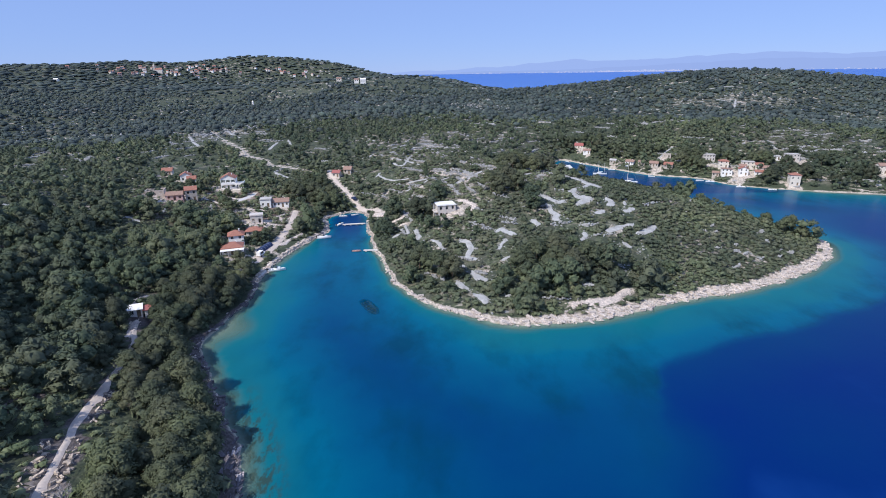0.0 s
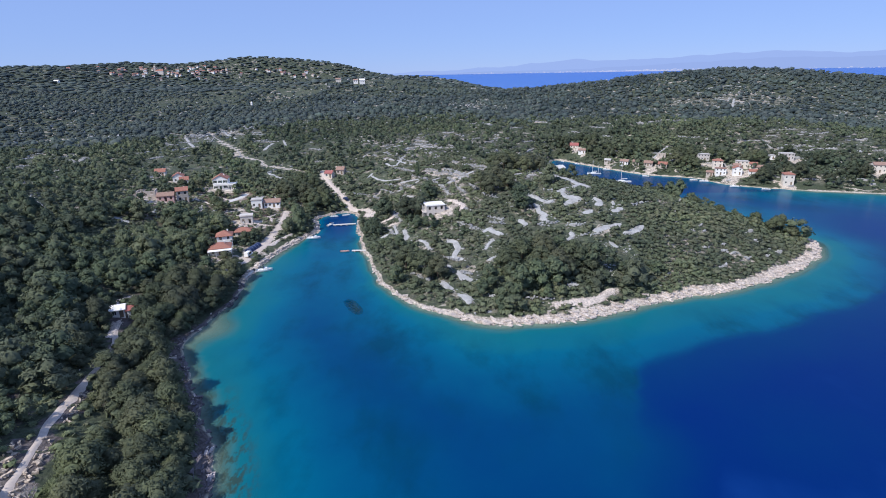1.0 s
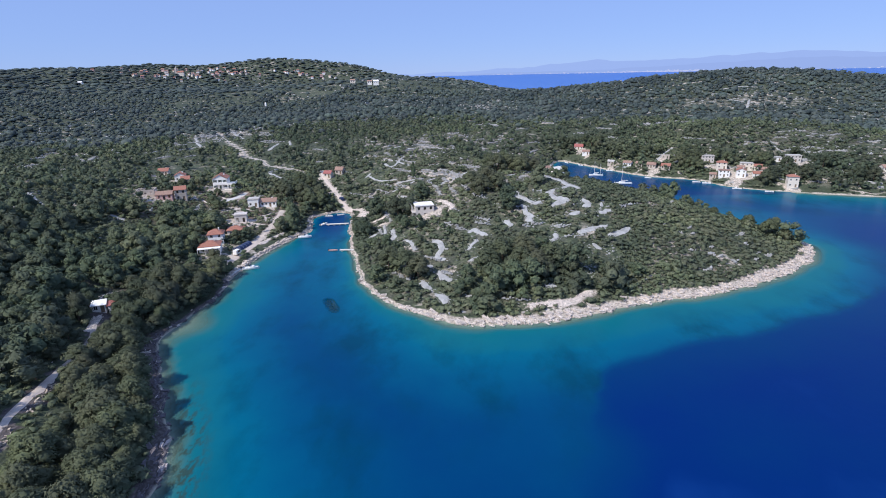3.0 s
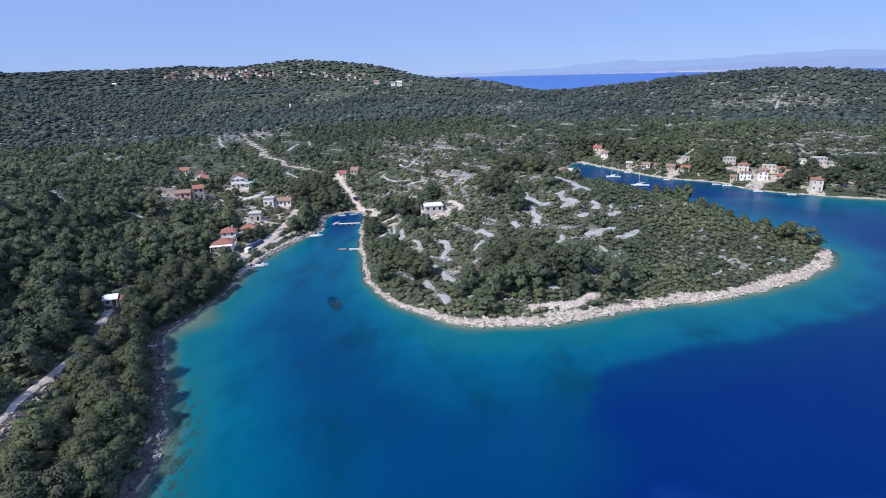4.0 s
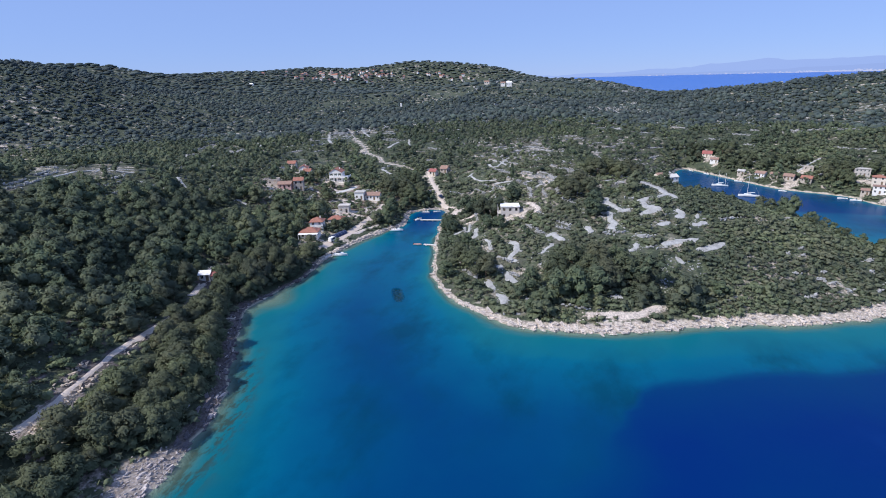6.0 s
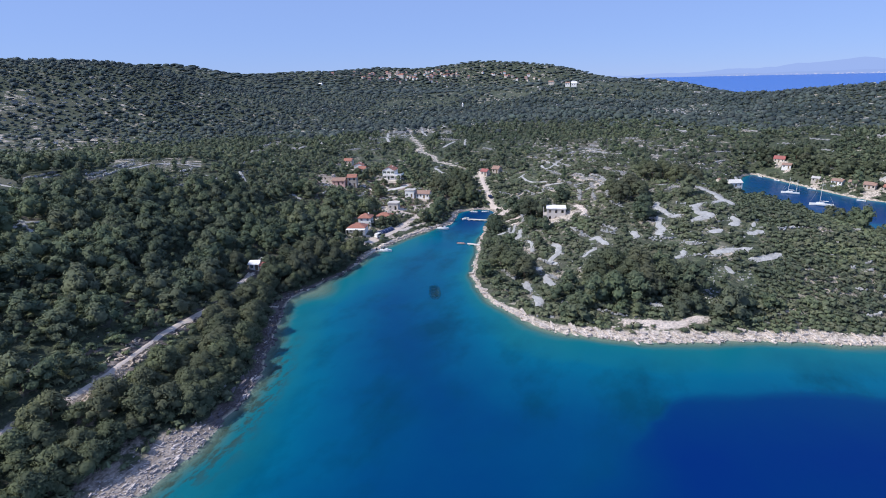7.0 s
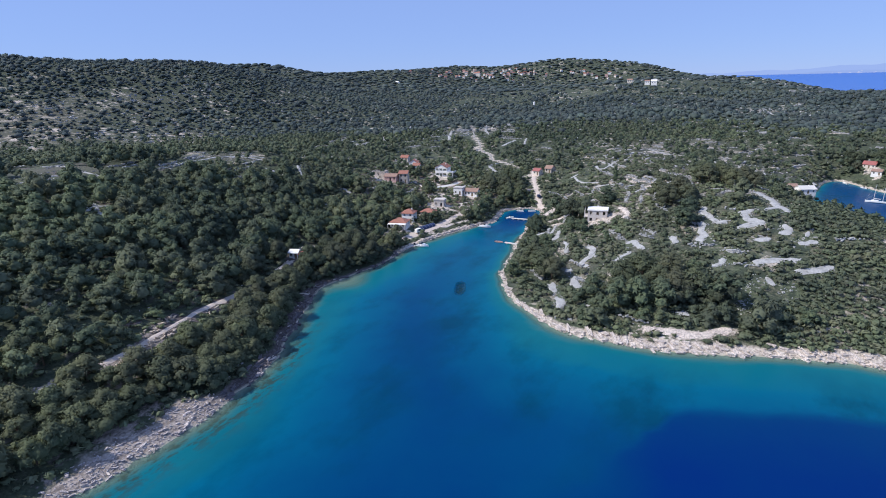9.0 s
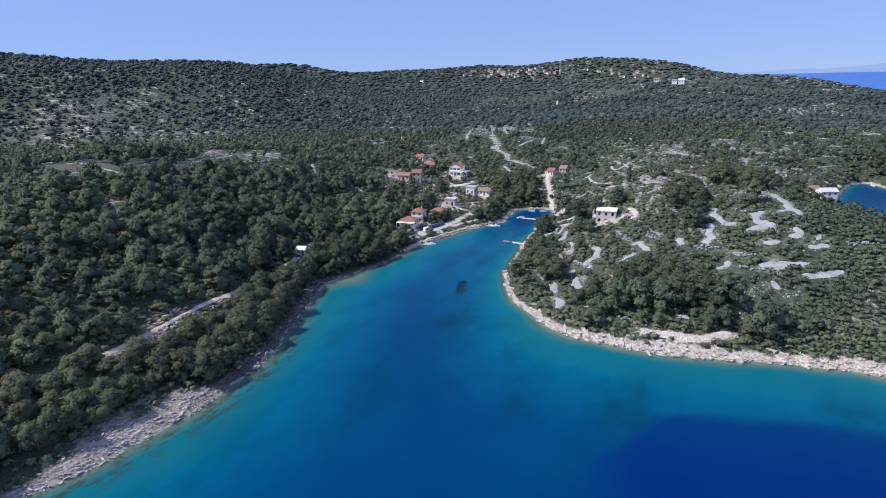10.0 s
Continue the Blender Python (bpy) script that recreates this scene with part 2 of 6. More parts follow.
GELCOAT = plain("white_gelcoat", (0.8, 0.8, 0.79), 0.25, 1.0, 0.04)
BLUE_CANVAS = plain("dark_blue_canvas", (0.03, 0.05, 0.12), 0.8, 4.0, 0.2)
RED_PAINT = plain("faded_red_paint", (0.36, 0.12, 0.1), 0.5, 2.0, 0.15)
GREY_METAL = plain("aluminium", (0.6, 0.6, 0.6), 0.35, 3.0, 0.08, metal=0.9)
RUBBER = plain("black_rubber", (0.02, 0.02, 0.02), 0.8, 3.0, 0.1)
SUNKEN = plain("algae_covered_hull", (0.05, 0.07, 0.075), 0.95, 1.2, 0.5)
SLATE = plain("grey_stone_roof", (0.5, 0.47, 0.44), 0.9, 3.0, 0.25)


def make_tiles(name, light, dark):
    m, t, b = material(name, 0.85)
    v = node(t, "TexCoord").outputs["Object"]
    rows = node(t, "TexWave", {"Vector": v, "Scale": 1.6, "Distortion": 0.4, "Detail": 1.0}, bands_direction="X").outputs["Fac"]
    spots = noise_of(t, 3.0, 5, v)
    col = blend(t, step(t, spots, 0.35, 0.68), dark, light)
    col = blend(t, maths(t, "MULTIPLY", rows, 0.25), col, dark)
    t.links.new(col, b.inputs["Base Color"])
    bumped(t, b, rows, 0.6, 0.08)
    return m


TILES = make_tiles("terracotta_tiles", (0.43, 0.2, 0.145), (0.32, 0.13, 0.09))
OLD_TILES = make_tiles("weathered_terracotta_tiles", (0.42, 0.27, 0.21), (0.28, 0.17, 0.13))


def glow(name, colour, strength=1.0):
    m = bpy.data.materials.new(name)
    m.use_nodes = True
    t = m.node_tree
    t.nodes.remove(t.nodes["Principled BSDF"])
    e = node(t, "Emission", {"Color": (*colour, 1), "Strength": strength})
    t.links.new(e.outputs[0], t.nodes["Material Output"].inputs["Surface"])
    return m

# ---- the lie of the land ----
WEST = [(-230, -900), (-120, -300), (-66, -60), (-54.5, 0), (-51.5, 24), (-50.2, 36), (-50, 48), (-50, 57), (-53, 66),
        (-54, 75), (-58, 83), (-63, 91), (-69, 101), (-77, 114), (-82, 124), (-81, 134), (-79, 146), (-79, 157),
        (-80, 171), (-80, 184), (-78, 196), (-75, 207), (-71, 216), (-69, 223), (-71, 237), (-73, 246), (-69, 253)]
PENINSULA = [(-61, 257), (-55, 250), (-53, 234), (-50, 220), (-47, 205), (-42, 187), (-37, 171), (-33, 160), (-26, 150),
             (-20, 143), (-12, 136.5), (-4, 131.5), (4, 129.5), (11, 130.1), (19, 130.7), (27, 133.2), (36, 136.6),
             (45, 140.5), (55, 144.3), (65, 147), (75, 150), (87, 156), (99, 162), (111, 169), (122, 177), (130, 187),
             (134, 197), (132, 208), (122, 226), (108, 246), (95, 266), (84, 285), (73, 303)]
HARBOUR = [(64, 322), (62, 345), (65, 375), (69, 398), (75, 407), (81, 402), (93, 381), (106, 361), (113, 350),
           (123, 340), (139, 332), (148, 325), (152, 313), (160, 303), (172, 296), (184, 290), (197, 285),
           (210, 281), (226, 276), (290, 262), (400, 248), (700, 230), (2500, 100), (2500, -900)]
# centre x, centre y, spread and height of each swell of the island
SWELLS_NEAR = [(-215, 100, 60, 13.2), (-140, 60, 45, 12.8), (-200, 200, 60, 15.3), (-130, 150, 45, -1.6), (-130, 270, 50, -2.0), (-90, 20, 40, 3.8),
               (10, 290, 45, 13.5), (50, 225, 35, 15.3), (-10, 210, 30, 7.8), (100, 215, 30, 9.4), (-40, 340, 60, 10.7), (40, 165, 30, 7.5)]
SWELLS_FAR = [(-240, 340, 90, 10.6), (-160, 480, 100, 11.2), (0, 460, 90, 3.9), (120, 450, 80, 12.3), (-40, 650, 130, 21.5), (290, 680, 150, 13.1),
               (250, 400, 80, 17.6), (-550, 420, 180, 9.9), (-560, 700, 180, 15.1), (-850, 550, 220, 24.5), (450, 900, 200, 19.7), (-800, 1100, 250, 31.5),
               (-470, 1680, 220, 21.5), (-750, 1600, 250, 37.1), (-260, 1650, 180, 24.9), (-1300, 1100, 300, 36.5), (150, 950, 150, -6.7), (-100, 1100, 200, 55.9),
               (750, 850, 220, 17.4), (-1000, 200, 250, 45.0), (-450, 1000, 200, 15.8), (-30, 1480, 140, 36.7), (-350, 120, 120, 14.0), (-330, -50, 150, 16.2)]

SWELLS_RIDGE = [(500, 450, 150, 4.5), (-1100, 700, 250, -2.3), (-850, 300, 120, 28.8), (-820, 520, 120, 10.2), (-880, 720, 130, 48.0), (-950, 870, 150, 24.7),
               (-1000, 1080, 150, 11.9), (-890, 1200, 150, 25.9), (340, 830, 110, 27.0), (520, 850, 110, 18.8), (670, 860, 110, 10.9), (190, 930, 90, 14.9),
               (60, 1290, 110, -28.9), (-150, 1700, 110, 9.4), (-600, 1600, 140, 20.6), (-900, 1520, 160, 50.7), (-820, 140, 120, 51.0), (-640, 260, 110, 27.7),
               (-650, 480, 110, 43.9), (-300, 1250, 150, -2.1), (-470, 1690, 90, 26.2), (-330, 1690, 90, 31.9), (-590, 1640, 90, 25.6)]


def rounded(points, steps=3):
    """A smooth closed line through the points."""
    p = np.array(points, float)
    a, b, c, e = np.roll(p, 1, 0), p, np.roll(p, -1, 0), np.roll(p, -2, 0)
    out = []
    for k in range(steps):
        u = k / steps
        out.append(0.5 * (2 * b + (c - a) * u + (2 * a - 5 * b + 4 * c - e) * u * u + (3 * b - a - 3 * c + e) * u ** 3))
    return np.stack(out, 1).reshape(-1, 2)


SHORE = rounded(WEST + PENINSULA + HARBOUR, 4)


def shore_distance(x, y):
    """Metres from the shore, positive on land."""
    x, y = np.asarray(x, float), np.asarray(y, float)
    flat_x, flat_y = x.ravel(), y.ravel()
    best = np.full(flat_x.shape, 1e18)
    inside = np.zeros(flat_x.shape, bool)
    for (ax, ay), (bx, by) in zip(SHORE, np.roll(SHORE, -1, 0)):
        ux, uy = bx - ax, by - ay
        s = np.clip(((flat_x - ax) * ux + (flat_y - ay) * uy) / (ux * ux + uy * uy + 1e-9), 0, 1)
        best = np.minimum(best, (flat_x - ax - s * ux) ** 2 + (flat_y - ay - s * uy) ** 2)
        if ay != by:
            inside ^= ((ay > flat_y) != (by > flat_y)) & (flat_x < (bx - ax) * (flat_y - ay) / (by - ay) + ax)
    return np.where(inside, -1, 1).reshape(x.shape) * np.sqrt(best).reshape(x.shape)


def lattice(ix, iy, seed):
    n = (ix.astype(np.int64) * 374761393 + iy.astype(np.int64) * 668265263 + seed * 1442695041) & 0xFFFFFFFF
    n = ((n ^ (n >> 13)) * 1274126177) & 0xFFFFFFFF
    return ((n ^ (n >> 16)) & 0xFFFF) / 65535.0


def rough(x, y, size, seed=0, octaves=3):
    """Smooth random unevenness between -1 and 1, of the given grain in metres."""
    x, y = np.asarray(x, float), np.asarray(y, float)
    total, weight, norm = 0.0, 1.0, 0.0
    for o in range(octaves):
        gx, gy = x / size, y / size
        ix, iy = np.floor(gx), np.floor(gy)
        fx, fy = gx - ix, gy - iy
        fx, fy = fx * fx * (3 - 2 * fx), fy * fy * (3 - 2 * fy)
        c = [[lattice(ix + i, iy + j, seed + o) for j in (0, 1)] for i in (0, 1)]
        value = (c[0][0] * (1 - fx) + c[1][0] * fx) * (1 - fy) + (c[0][1] * (1 - fx) + c[1][1] * fx) * fy
        total, norm = total + weight * (2 * value - 1), norm + weight
        weight, size = weight * 0.5, size * 0.5
    return total / norm


# small bays and ledges along the cove
near_cove = ((SHORE[:, 0] > -120) & (SHORE[:, 0] < 145) & (SHORE[:, 1] > -20) & (SHORE[:, 1] < 230))[:, None]
SHORE = SHORE + near_cove * np.stack([rough(SHORE[:, 0], SHORE[:, 1], 7, 91, 2), rough(SHORE[:, 0], SHORE[:, 1], 7, 92, 2)], 1) * 1.3


def swell(x, y):
    """The island's height inland, before the shore cuts it."""
    h = np.full(np.shape(x), -4.0)
    for cx, cy, spread, height in SWELLS_NEAR + SWELLS_FAR + SWELLS_RIDGE:
        h = h + height * np.exp(-((x - cx) ** 2 + (y - cy) ** 2) / (2 * spread * spread))
    return h


def depth_at(x, y, d):
    """Depth of the sea at a distance -d from the shore: shelves along the shores, a basin off the headland."""
    off = np.maximum(-d, 0)
    shelf = 0.36 * np.minimum(off, 4) + 0.085 * np.clip(off - 4, 0, 10) + 0.27 * np.clip(off - 14, 0, 30)
    edge = np.interp(x, [20, 28, 33, 50, 68, 84, 105, 120, 150], [80, 96, 111, 120.5, 125.5, 133, 140, 150, 175]) + 4.0 * rough(x, y, 16, 50, 3)
    basin = np.clip((edge - y) / 6.0, 0, 1) * np.clip((x - 17 + 5 * rough(x, y, 20, 51, 2)) / 20.0, 0, 1)
    basin = basin * basin * (3 - 2 * basin)
    outer = np.clip((x - 118) / 25, 0, 1) * np.clip((off - 8) / 20, 0, 1) * np.clip((245 - y) / 40, 0, 1)
    channel = np.exp(-((x + 38 + (y - 130) * 0.18) / 16) ** 2) * np.clip((y - 60) / 40, 0, 1) * np.clip((255 - y) / 30, 0, 1)
    shelf = shelf * (1 - 0.75 * np.exp(-((x + 78) ** 2 + (y - 131) ** 2) / 90.0))
    # made-up depth at the cove's end: its dark colour stands in for reflected trees
    head = 11.0 * np.clip((y - 205) / 30, 0, 1) * (np.abs(x + 60) < 18) * (y < 262) * np.clip(off / 4, 0, 1)
    head = head + 7.0 * np.clip(off / 5, 0, 1) * (x > 58) * (y > 285)
    shelf = shelf + 0.09 * np.clip(off - 12, 0, 50) * np.clip((80 - y) / 35, 0, 1)
    return shelf + 9 * np.maximum(basin, outer) + 3.0 * channel * np.clip(off / 12, 0, 1) + head


def ground_height(x, y, d=None, fine=True):
    x, y = np.asarray(x, float), np.asarray(y, float)
    d = shore_distance(x, y) if d is None else d
    inland = np.clip(d, 0, None)
    rise = 1 - np.exp(-inland / 22.0)
    land = 1.7 * (1 - np.exp(-inland / 4.0)) + rise * np.where(d > 500, swell(x, y), np.maximum(swell(x, y), 0.3))
    if fine:
        land = land + rise * (0.5 * rough(x, y, 14, 3, 2) + np.clip(inland / 500, 0, 1) * 2.0 * rough(x, y, 120, 5))
    return np.where(d > 0, land, -depth_at(x, y, d) - 0.3)


def line_distance(x, y, points):
    """Metres from an open line."""
    best = np.full(np.shape(x), 1e9)
    for (ax, ay), (bx, by) in zip(points[:-1], points[1:]):
        ux, uy = bx - ax, by - ay
        s = np.clip(((x - ax) * ux + (y - ay) * uy) / (ux * ux + uy * uy + 1e-9), 0, 1)
        best = np.minimum(best, np.hypot(x - ax - s * ux, y - ay - s * uy))
    return best


# ---- plan: roads, stone clearings, woods ----
NEAREST = [(-60, 15), (-62, 80), (-70, 92), (-90, 130), (-84, 150)]
COAST_ROAD = [(-78, 10), (-77.5, 32), (-77.5, 44), (-78, 52), (-79.5, 61), (-81.5, 68), (-84, 75), (-86, 81.5), (-87.8, 90), (-90, 97.5), (-92, 106), (-93.5, 113), (-98, 121), (-101, 126)]
QUAY_ROAD = [(-88, 172), (-87.5, 180), (-86.5, 188), (-85.5, 196), (-85, 207), (-85, 216), (-85.5, 225), (-86.5, 234), (-89, 248)]
HEAD_ROAD = [(-85, 312), (-81, 301), (-75, 288), (-69, 277), (-64, 268), (-61, 262), (-57.5, 257), (-51, 253), (-47, 246)]
VILLA_DRIVE = [(-116, 272), (-117, 266), (-118.5, 258), (-121, 252)]
HILL_TRACK = [(-296, 549), (-240, 508), (-205, 450), (-180, 407), (-167, 391), (-155, 372), (-149, 359), (-134, 348), (-125, 332), (-108, 323), (-94, 310)]
ROADS = [(1.7, COAST_ROAD), (3.0, QUAY_ROAD), (3.0, HEAD_ROAD), (3.2, VILLA_DRIVE), (3.0, HILL_TRACK)]
# rubble clearings and dry-stone walls: width, line
RUBBLE_TOP = [(2.8, [(37, 250), (42, 235), (45, 223), (48.5, 215)]), (2.0, [(42, 215.5), (45, 221)]), (2.8, [(38, 214.5), (35.5, 210.5), (37, 205.5), (40.5, 204.5), (36, 199.5), (34.5, 199)]),
              (2.4, [(47.5, 204.5), (48.5, 201), (46.5, 198)]), (1.9, [(40, 192.5), (44.5, 194.5)]), (2.6, [(51.5, 195), (57, 197)]), (1.4, [(54.5, 202), (54, 199)]), (2.2, [(22.5, 216.5), (22.5, 211.5), (25, 207), (28.5, 201.5), (31, 204)])]
RUBBLE_MIDDLE = [(2.2, [(24, 202), (24.5, 195.5), (26, 193), (24.5, 190.5), (26, 188.5)]), (1.9, [(16, 191.5), (18, 186.5)]), (1.8, [(21.5, 249), (25.5, 251.5)]), (2.6, [(41, 179), (45, 182), (48.5, 184), (52.5, 185.5)]),
                 (2.3, [(51.5, 178.5), (55.5, 181), (61, 185)]), (2.0, [(33, 184), (36, 184.5)]), (2.0, [(33, 179.5), (33, 176.5), (30.5, 174)])]
RUBBLE_FRONT = [(2.0, [(-11.5, 187), (-9, 184.5), (-7.5, 180), (-9, 175), (-9.5, 173), (-6, 171)]), (2.5, [(-13, 168.5), (-10.5, 167)]), (2.3, [(-8, 164), (-7, 160), (-5.5, 158), (-3.5, 156.5)]), (2.1, [(-13.5, 158), (-12, 154.5), (-10.5, 151.5)]),
                (2.6, [(-8.5, 148.5), (-6.5, 147), (-5, 141.5)]), (1.4, [(0.5, 145.5), (2.5, 146)]), (1.5, [(-22.5, 192.5), (-20, 189), (-17.5, 181.5)]), (1.2, [(-26, 182), (-24.5, 178), (-23, 176.5)]), (1.4, [(1.5, 174.5), (3, 178), (5, 181)])]
RUBBLE_FLANK = [(1.9, [(1.5, 187.5), (4.5, 189.5), (6, 186), (9, 182.5)]), (1.4, [(2, 167), (5, 169)]), (1.7, [(-29, 205.5), (-27, 195)]), (1.2, [(-33.5, 214), (-31.5, 203)]), (2.0, [(-38.5, 204), (-35.5, 206)]),
                (1.8, [(-21.5, 172.5), (-19.5, 173)]), (2.4, [(25, 149), (28.5, 149.5)]), (2.4, [(43, 172), (40.5, 166), (40, 160), (41, 155)]), (1.6, [(52, 172), (48.5, 167), (51, 164)]), (1.4, [(44.5, 173), (47, 170)])]
RUBBLE_TERRACE = [(1.9, [(-13, 252.5), (-8.5, 256.5), (-4, 259), (0.5, 264.5), (3, 266.5)]), (1.6, [(-67.5, 332), (-63, 332.5), (-60, 343)]), (1.2, [(-53, 293), (-49, 286.5), (-44, 282), (-37.5, 280), (-35, 280)]), (1.3, [(-54.5, 291), (-52, 296)]),
                  (1.6, [(-46, 310), (-42.5, 302), (-39, 302), (-37, 314.5), (-33, 328), (-31.5, 331.5)]), (1.4, [(-36, 264.5), (-32, 266.5), (-27.5, 268), (-24.5, 271.5)]), (1.2, [(-19, 292), (-11.5, 290)]),
                  (1.8, [(-27, 400.5), (-22.5, 400)]), (1.3, [(-32.5, 255.5), (-26, 246.5)]), (1.2, [(-18, 266), (-14, 266.5)])]
RUBBLE_FIELDS = [(1.4, [(-203, 163), (-206, 176), (-204, 187), (-191, 195)]), (1.1, [(-200, 180), (-206, 190), (-197, 199)]), (1.3, [(-245, 112), (-232, 115), (-219, 114)]), (1.3, [(-206, 82), (-207, 92), (-209, 105)]), (1.5, [(-214, 113), (-195, 113)]),
                 (1.6, [(-156, 88), (-160, 93), (-158, 98)]), (1.6, [(-163, 94), (-149, 90)]), (1.8, [(-180, 185), (-173, 186)]), (1.5, [(-178, 91), (-174, 91)]), (2.2, [(-430, 171), (-449, 186)]), (2.0, [(-458, 223), (-474, 244), (-481, 261)])]
RUBBLE_HILL = [(2.2, [(-249, 535), (-251, 567), (-243, 570)]), (2.4, [(-232, 529), (-195, 456), (-178, 430)]), (2.2, [(-225, 534), (-220, 549), (-196, 514)]), (2.6, [(-227, 448), (-206, 408), (-194, 388)]), (2.2, [(-266, 501), (-290, 552)]),
               (2.6, [(-117, 313), (-109, 304), (-106, 302)]), (1.8, [(-137, 418), (-126, 389)]), (2.2, [(-140, 378), (-142, 407)]), (2.2, [(-327, 471), (-345, 510)])]
RUBBLE_FAR = [(1.8, [(211, 374), (207, 360), (205, 345)]), (1.8, [(221, 385), (237, 379), (252, 372)]), (1.8, [(227, 362), (248, 364)]), (2.8, [(314, 660), (333, 643), (344, 627)]), (2.6, [(340, 657), (317, 615)]), (2.8, [(328, 707), (360, 714), (378, 705)]),
              (2.6, [(357, 633), (370, 593), (402, 605)]), (2.6, [(393, 578), (401, 550)]), (1.6, [(232, 323), (228, 309)]), (1.6, [(129, 357), (139, 368), (147, 375)]), (1.3, [(214, 300), (222, 292)]), (1.3, [(218, 311), (227, 306)])]
# bare pale soil: by the cove road, about the shell house, on the shore
RUBBLE_YARDS = [(3.2, [(-50, 246), (-46.5, 236), (-46.5, 243.5)]), (1.9, [(-40, 223.5), (-36, 225), (-33.5, 230)]), (1.3, [(-36, 216.5), (-32.5, 215.5)]), (2.0, [(-11, 226), (-8, 222), (-7, 219), (-4, 214), (-5, 208.5)]), (2.5, [(19, 139), (21.5, 139.5), (26, 141), (30.5, 141), (34.5, 143), (39, 147)]),
                (2.6, [(-78, 274.5), (-69, 275.5)]), (1.9, [(-75.6, 52), (-79, 66), (-82, 75.5)]), (1.6, [(-83.6, 81), (-86.2, 92)]), (1.8, [(-82, 63), (-86.5, 74)]), (2.0, [(-112, 232), (-106, 236)]), (1.8, [(-108, 216), (-103, 219)]), (1.8, [(-128, 262), (-121, 259)]), (2.0, [(-95, 235), (-92, 243)])]
ROAD_BANKS = [(-75.6, 52), (-83.6, 81), (-82, 63)]
RUBBLE_VILLAGE = [(1.5, [(-144, 255.7), (-139, 254.3), (-131.5, 251), (-125.3, 247.7), (-120, 246.2)]), (1.2, [(-186, 299), (-177, 291.7)]), (1.3, [(-147, 271), (-137.5, 262)]), (1.2, [(-159, 246), (-158, 252), (-154, 257)]), (1.6, [(-101, 215), (-101, 223), (-96, 225), (-91, 224)]), (1.4, [(-136, 266), (-128, 268), (-122, 267)]), (1.2, [(-138, 262), (-130, 262), (-124, 264)]), (1.3, [(-148, 252), (-140, 255), (-134, 258)]), (1.2, [(-160, 240), (-166, 246), (-158, 250)]), (1.3, [(-112, 244), (-106, 246), (-101, 244)]),
                  (1.2, [(-114, 236), (-108, 229)]), (1.4, [(-106, 222), (-100, 219), (-95, 222)]), (1.2, [(-104, 212), (-97, 214)]), (1.1, [(-104, 205), (-98, 207)]), (1.5, [(-90, 228), (-93, 236)]), (1.2, [(-117, 250), (-112, 253)]), (2.2, [(-83, 200), (-81, 208), (-78, 216)]), (1.8, [(-100.5, 127), (-98.5, 121), (-97, 117)]), (1.2, [(-104, 134), (-107, 138), (-105, 143)])]
RUBBLE_UPPER = [(2.6, [(-60, 690), (-50, 720), (-38, 740)]), (2.6, [(21, 693), (40, 735)]), (2.6, [(21, 693), (33, 640)]), (1.8, [(79, 520), (92, 540)]), (1.8, [(-52, 355), (-42, 375)]), (1.6, [(-50, 324), (-38, 310), (-30, 298)]), (1.8, [(-31, 378), (-20, 362), (-12, 349)]),
                (1.5, [(-35, 275), (-25, 273)]), (1.8, [(-144, 203), (-137, 201)]), (1.6, [(-178, 205), (-165, 195)])]
RUBBLE = RUBBLE_TOP + RUBBLE_MIDDLE + RUBBLE_FRONT + RUBBLE_FLANK + RUBBLE_TERRACE + RUBBLE_FIELDS + RUBBLE_HILL + RUBBLE_FAR + RUBBLE_UPPER + RUBBLE_YARDS + RUBBLE_VILLAGE
# cleared ground about houses: x, y, radius
YARDS = [(-132, 277, 11), (-153, 279, 7), (-171, 292, 6), (-146, 241, 11), (-99, 253, 7), (-100, 226, 7), (-98, 193, 6), (-95, 184, 6), (-100.5, 128.5, 4.6), (-110, 240, 6), (-116, 258, 6), (-92, 222, 5),
         (-78, 300, 8), (-15.5, 211.5, 9), (24, 135, 5), (90, 408, 4), (92, 396, 3), (158, 341, 8), (163, 322, 10), (160, 313, 9), (170, 314, 9), (183, 296, 7),
         (203, 327, 9), (240, 303, 8), (125, 346, 5), (55, 310, 7), (134, 357, 4)]


VILLAGE_HOUSES = [(-131.5, 279), (-156, 283), (-151, 279), (-171, 294), (-152, 243), (-142, 241), (-137, 246), (-104, 252), (-97, 254), (-100, 226), (-99, 197), (-97, 187), (-95.5, 208.5), (-87.6, 195.5), (-131, 273)]


def bare_at(x, y):
    out = np.zeros(np.shape(x))
    for width, line in ROADS + RUBBLE_YARDS:
        out = np.maximum(out, np.clip(1.6 - line_distance(x, y, line) / (0.5 * width), 0, 1))
    for cx, cy, r in YARDS:
        out = np.maximum(out, np.clip(1.7 - 1.7 * np.hypot(x - cx, y - cy) / r + 1.7 * rough(x, y, 5, 31), 0, 0.85))
    return out


def shore_width(x, y):
    """How broad the bare rock along the water is."""
    headland = np.clip((x + 34) / 34, 0, 1) * (y < 230) * (3.1 + 2.9 * np.clip((x - 50) / 60, 0, 1))
    harbour = 0.9 * (x > 60) * (y > 245)
    south = 7.4 * np.clip((68 - y) / 12, 0, 1) * np.clip((y - 20) / 18, 0.45, 1) * (x < -30)
    return np.maximum.reduce([headland, south, harbour, 1.3 + 1.8 * (y < 126) * (x < -45) + 0.9 * ((x < -60) & (y > 160) & (y < 250))]) * (1 + 0.35 * rough(x, y, 11, 17))


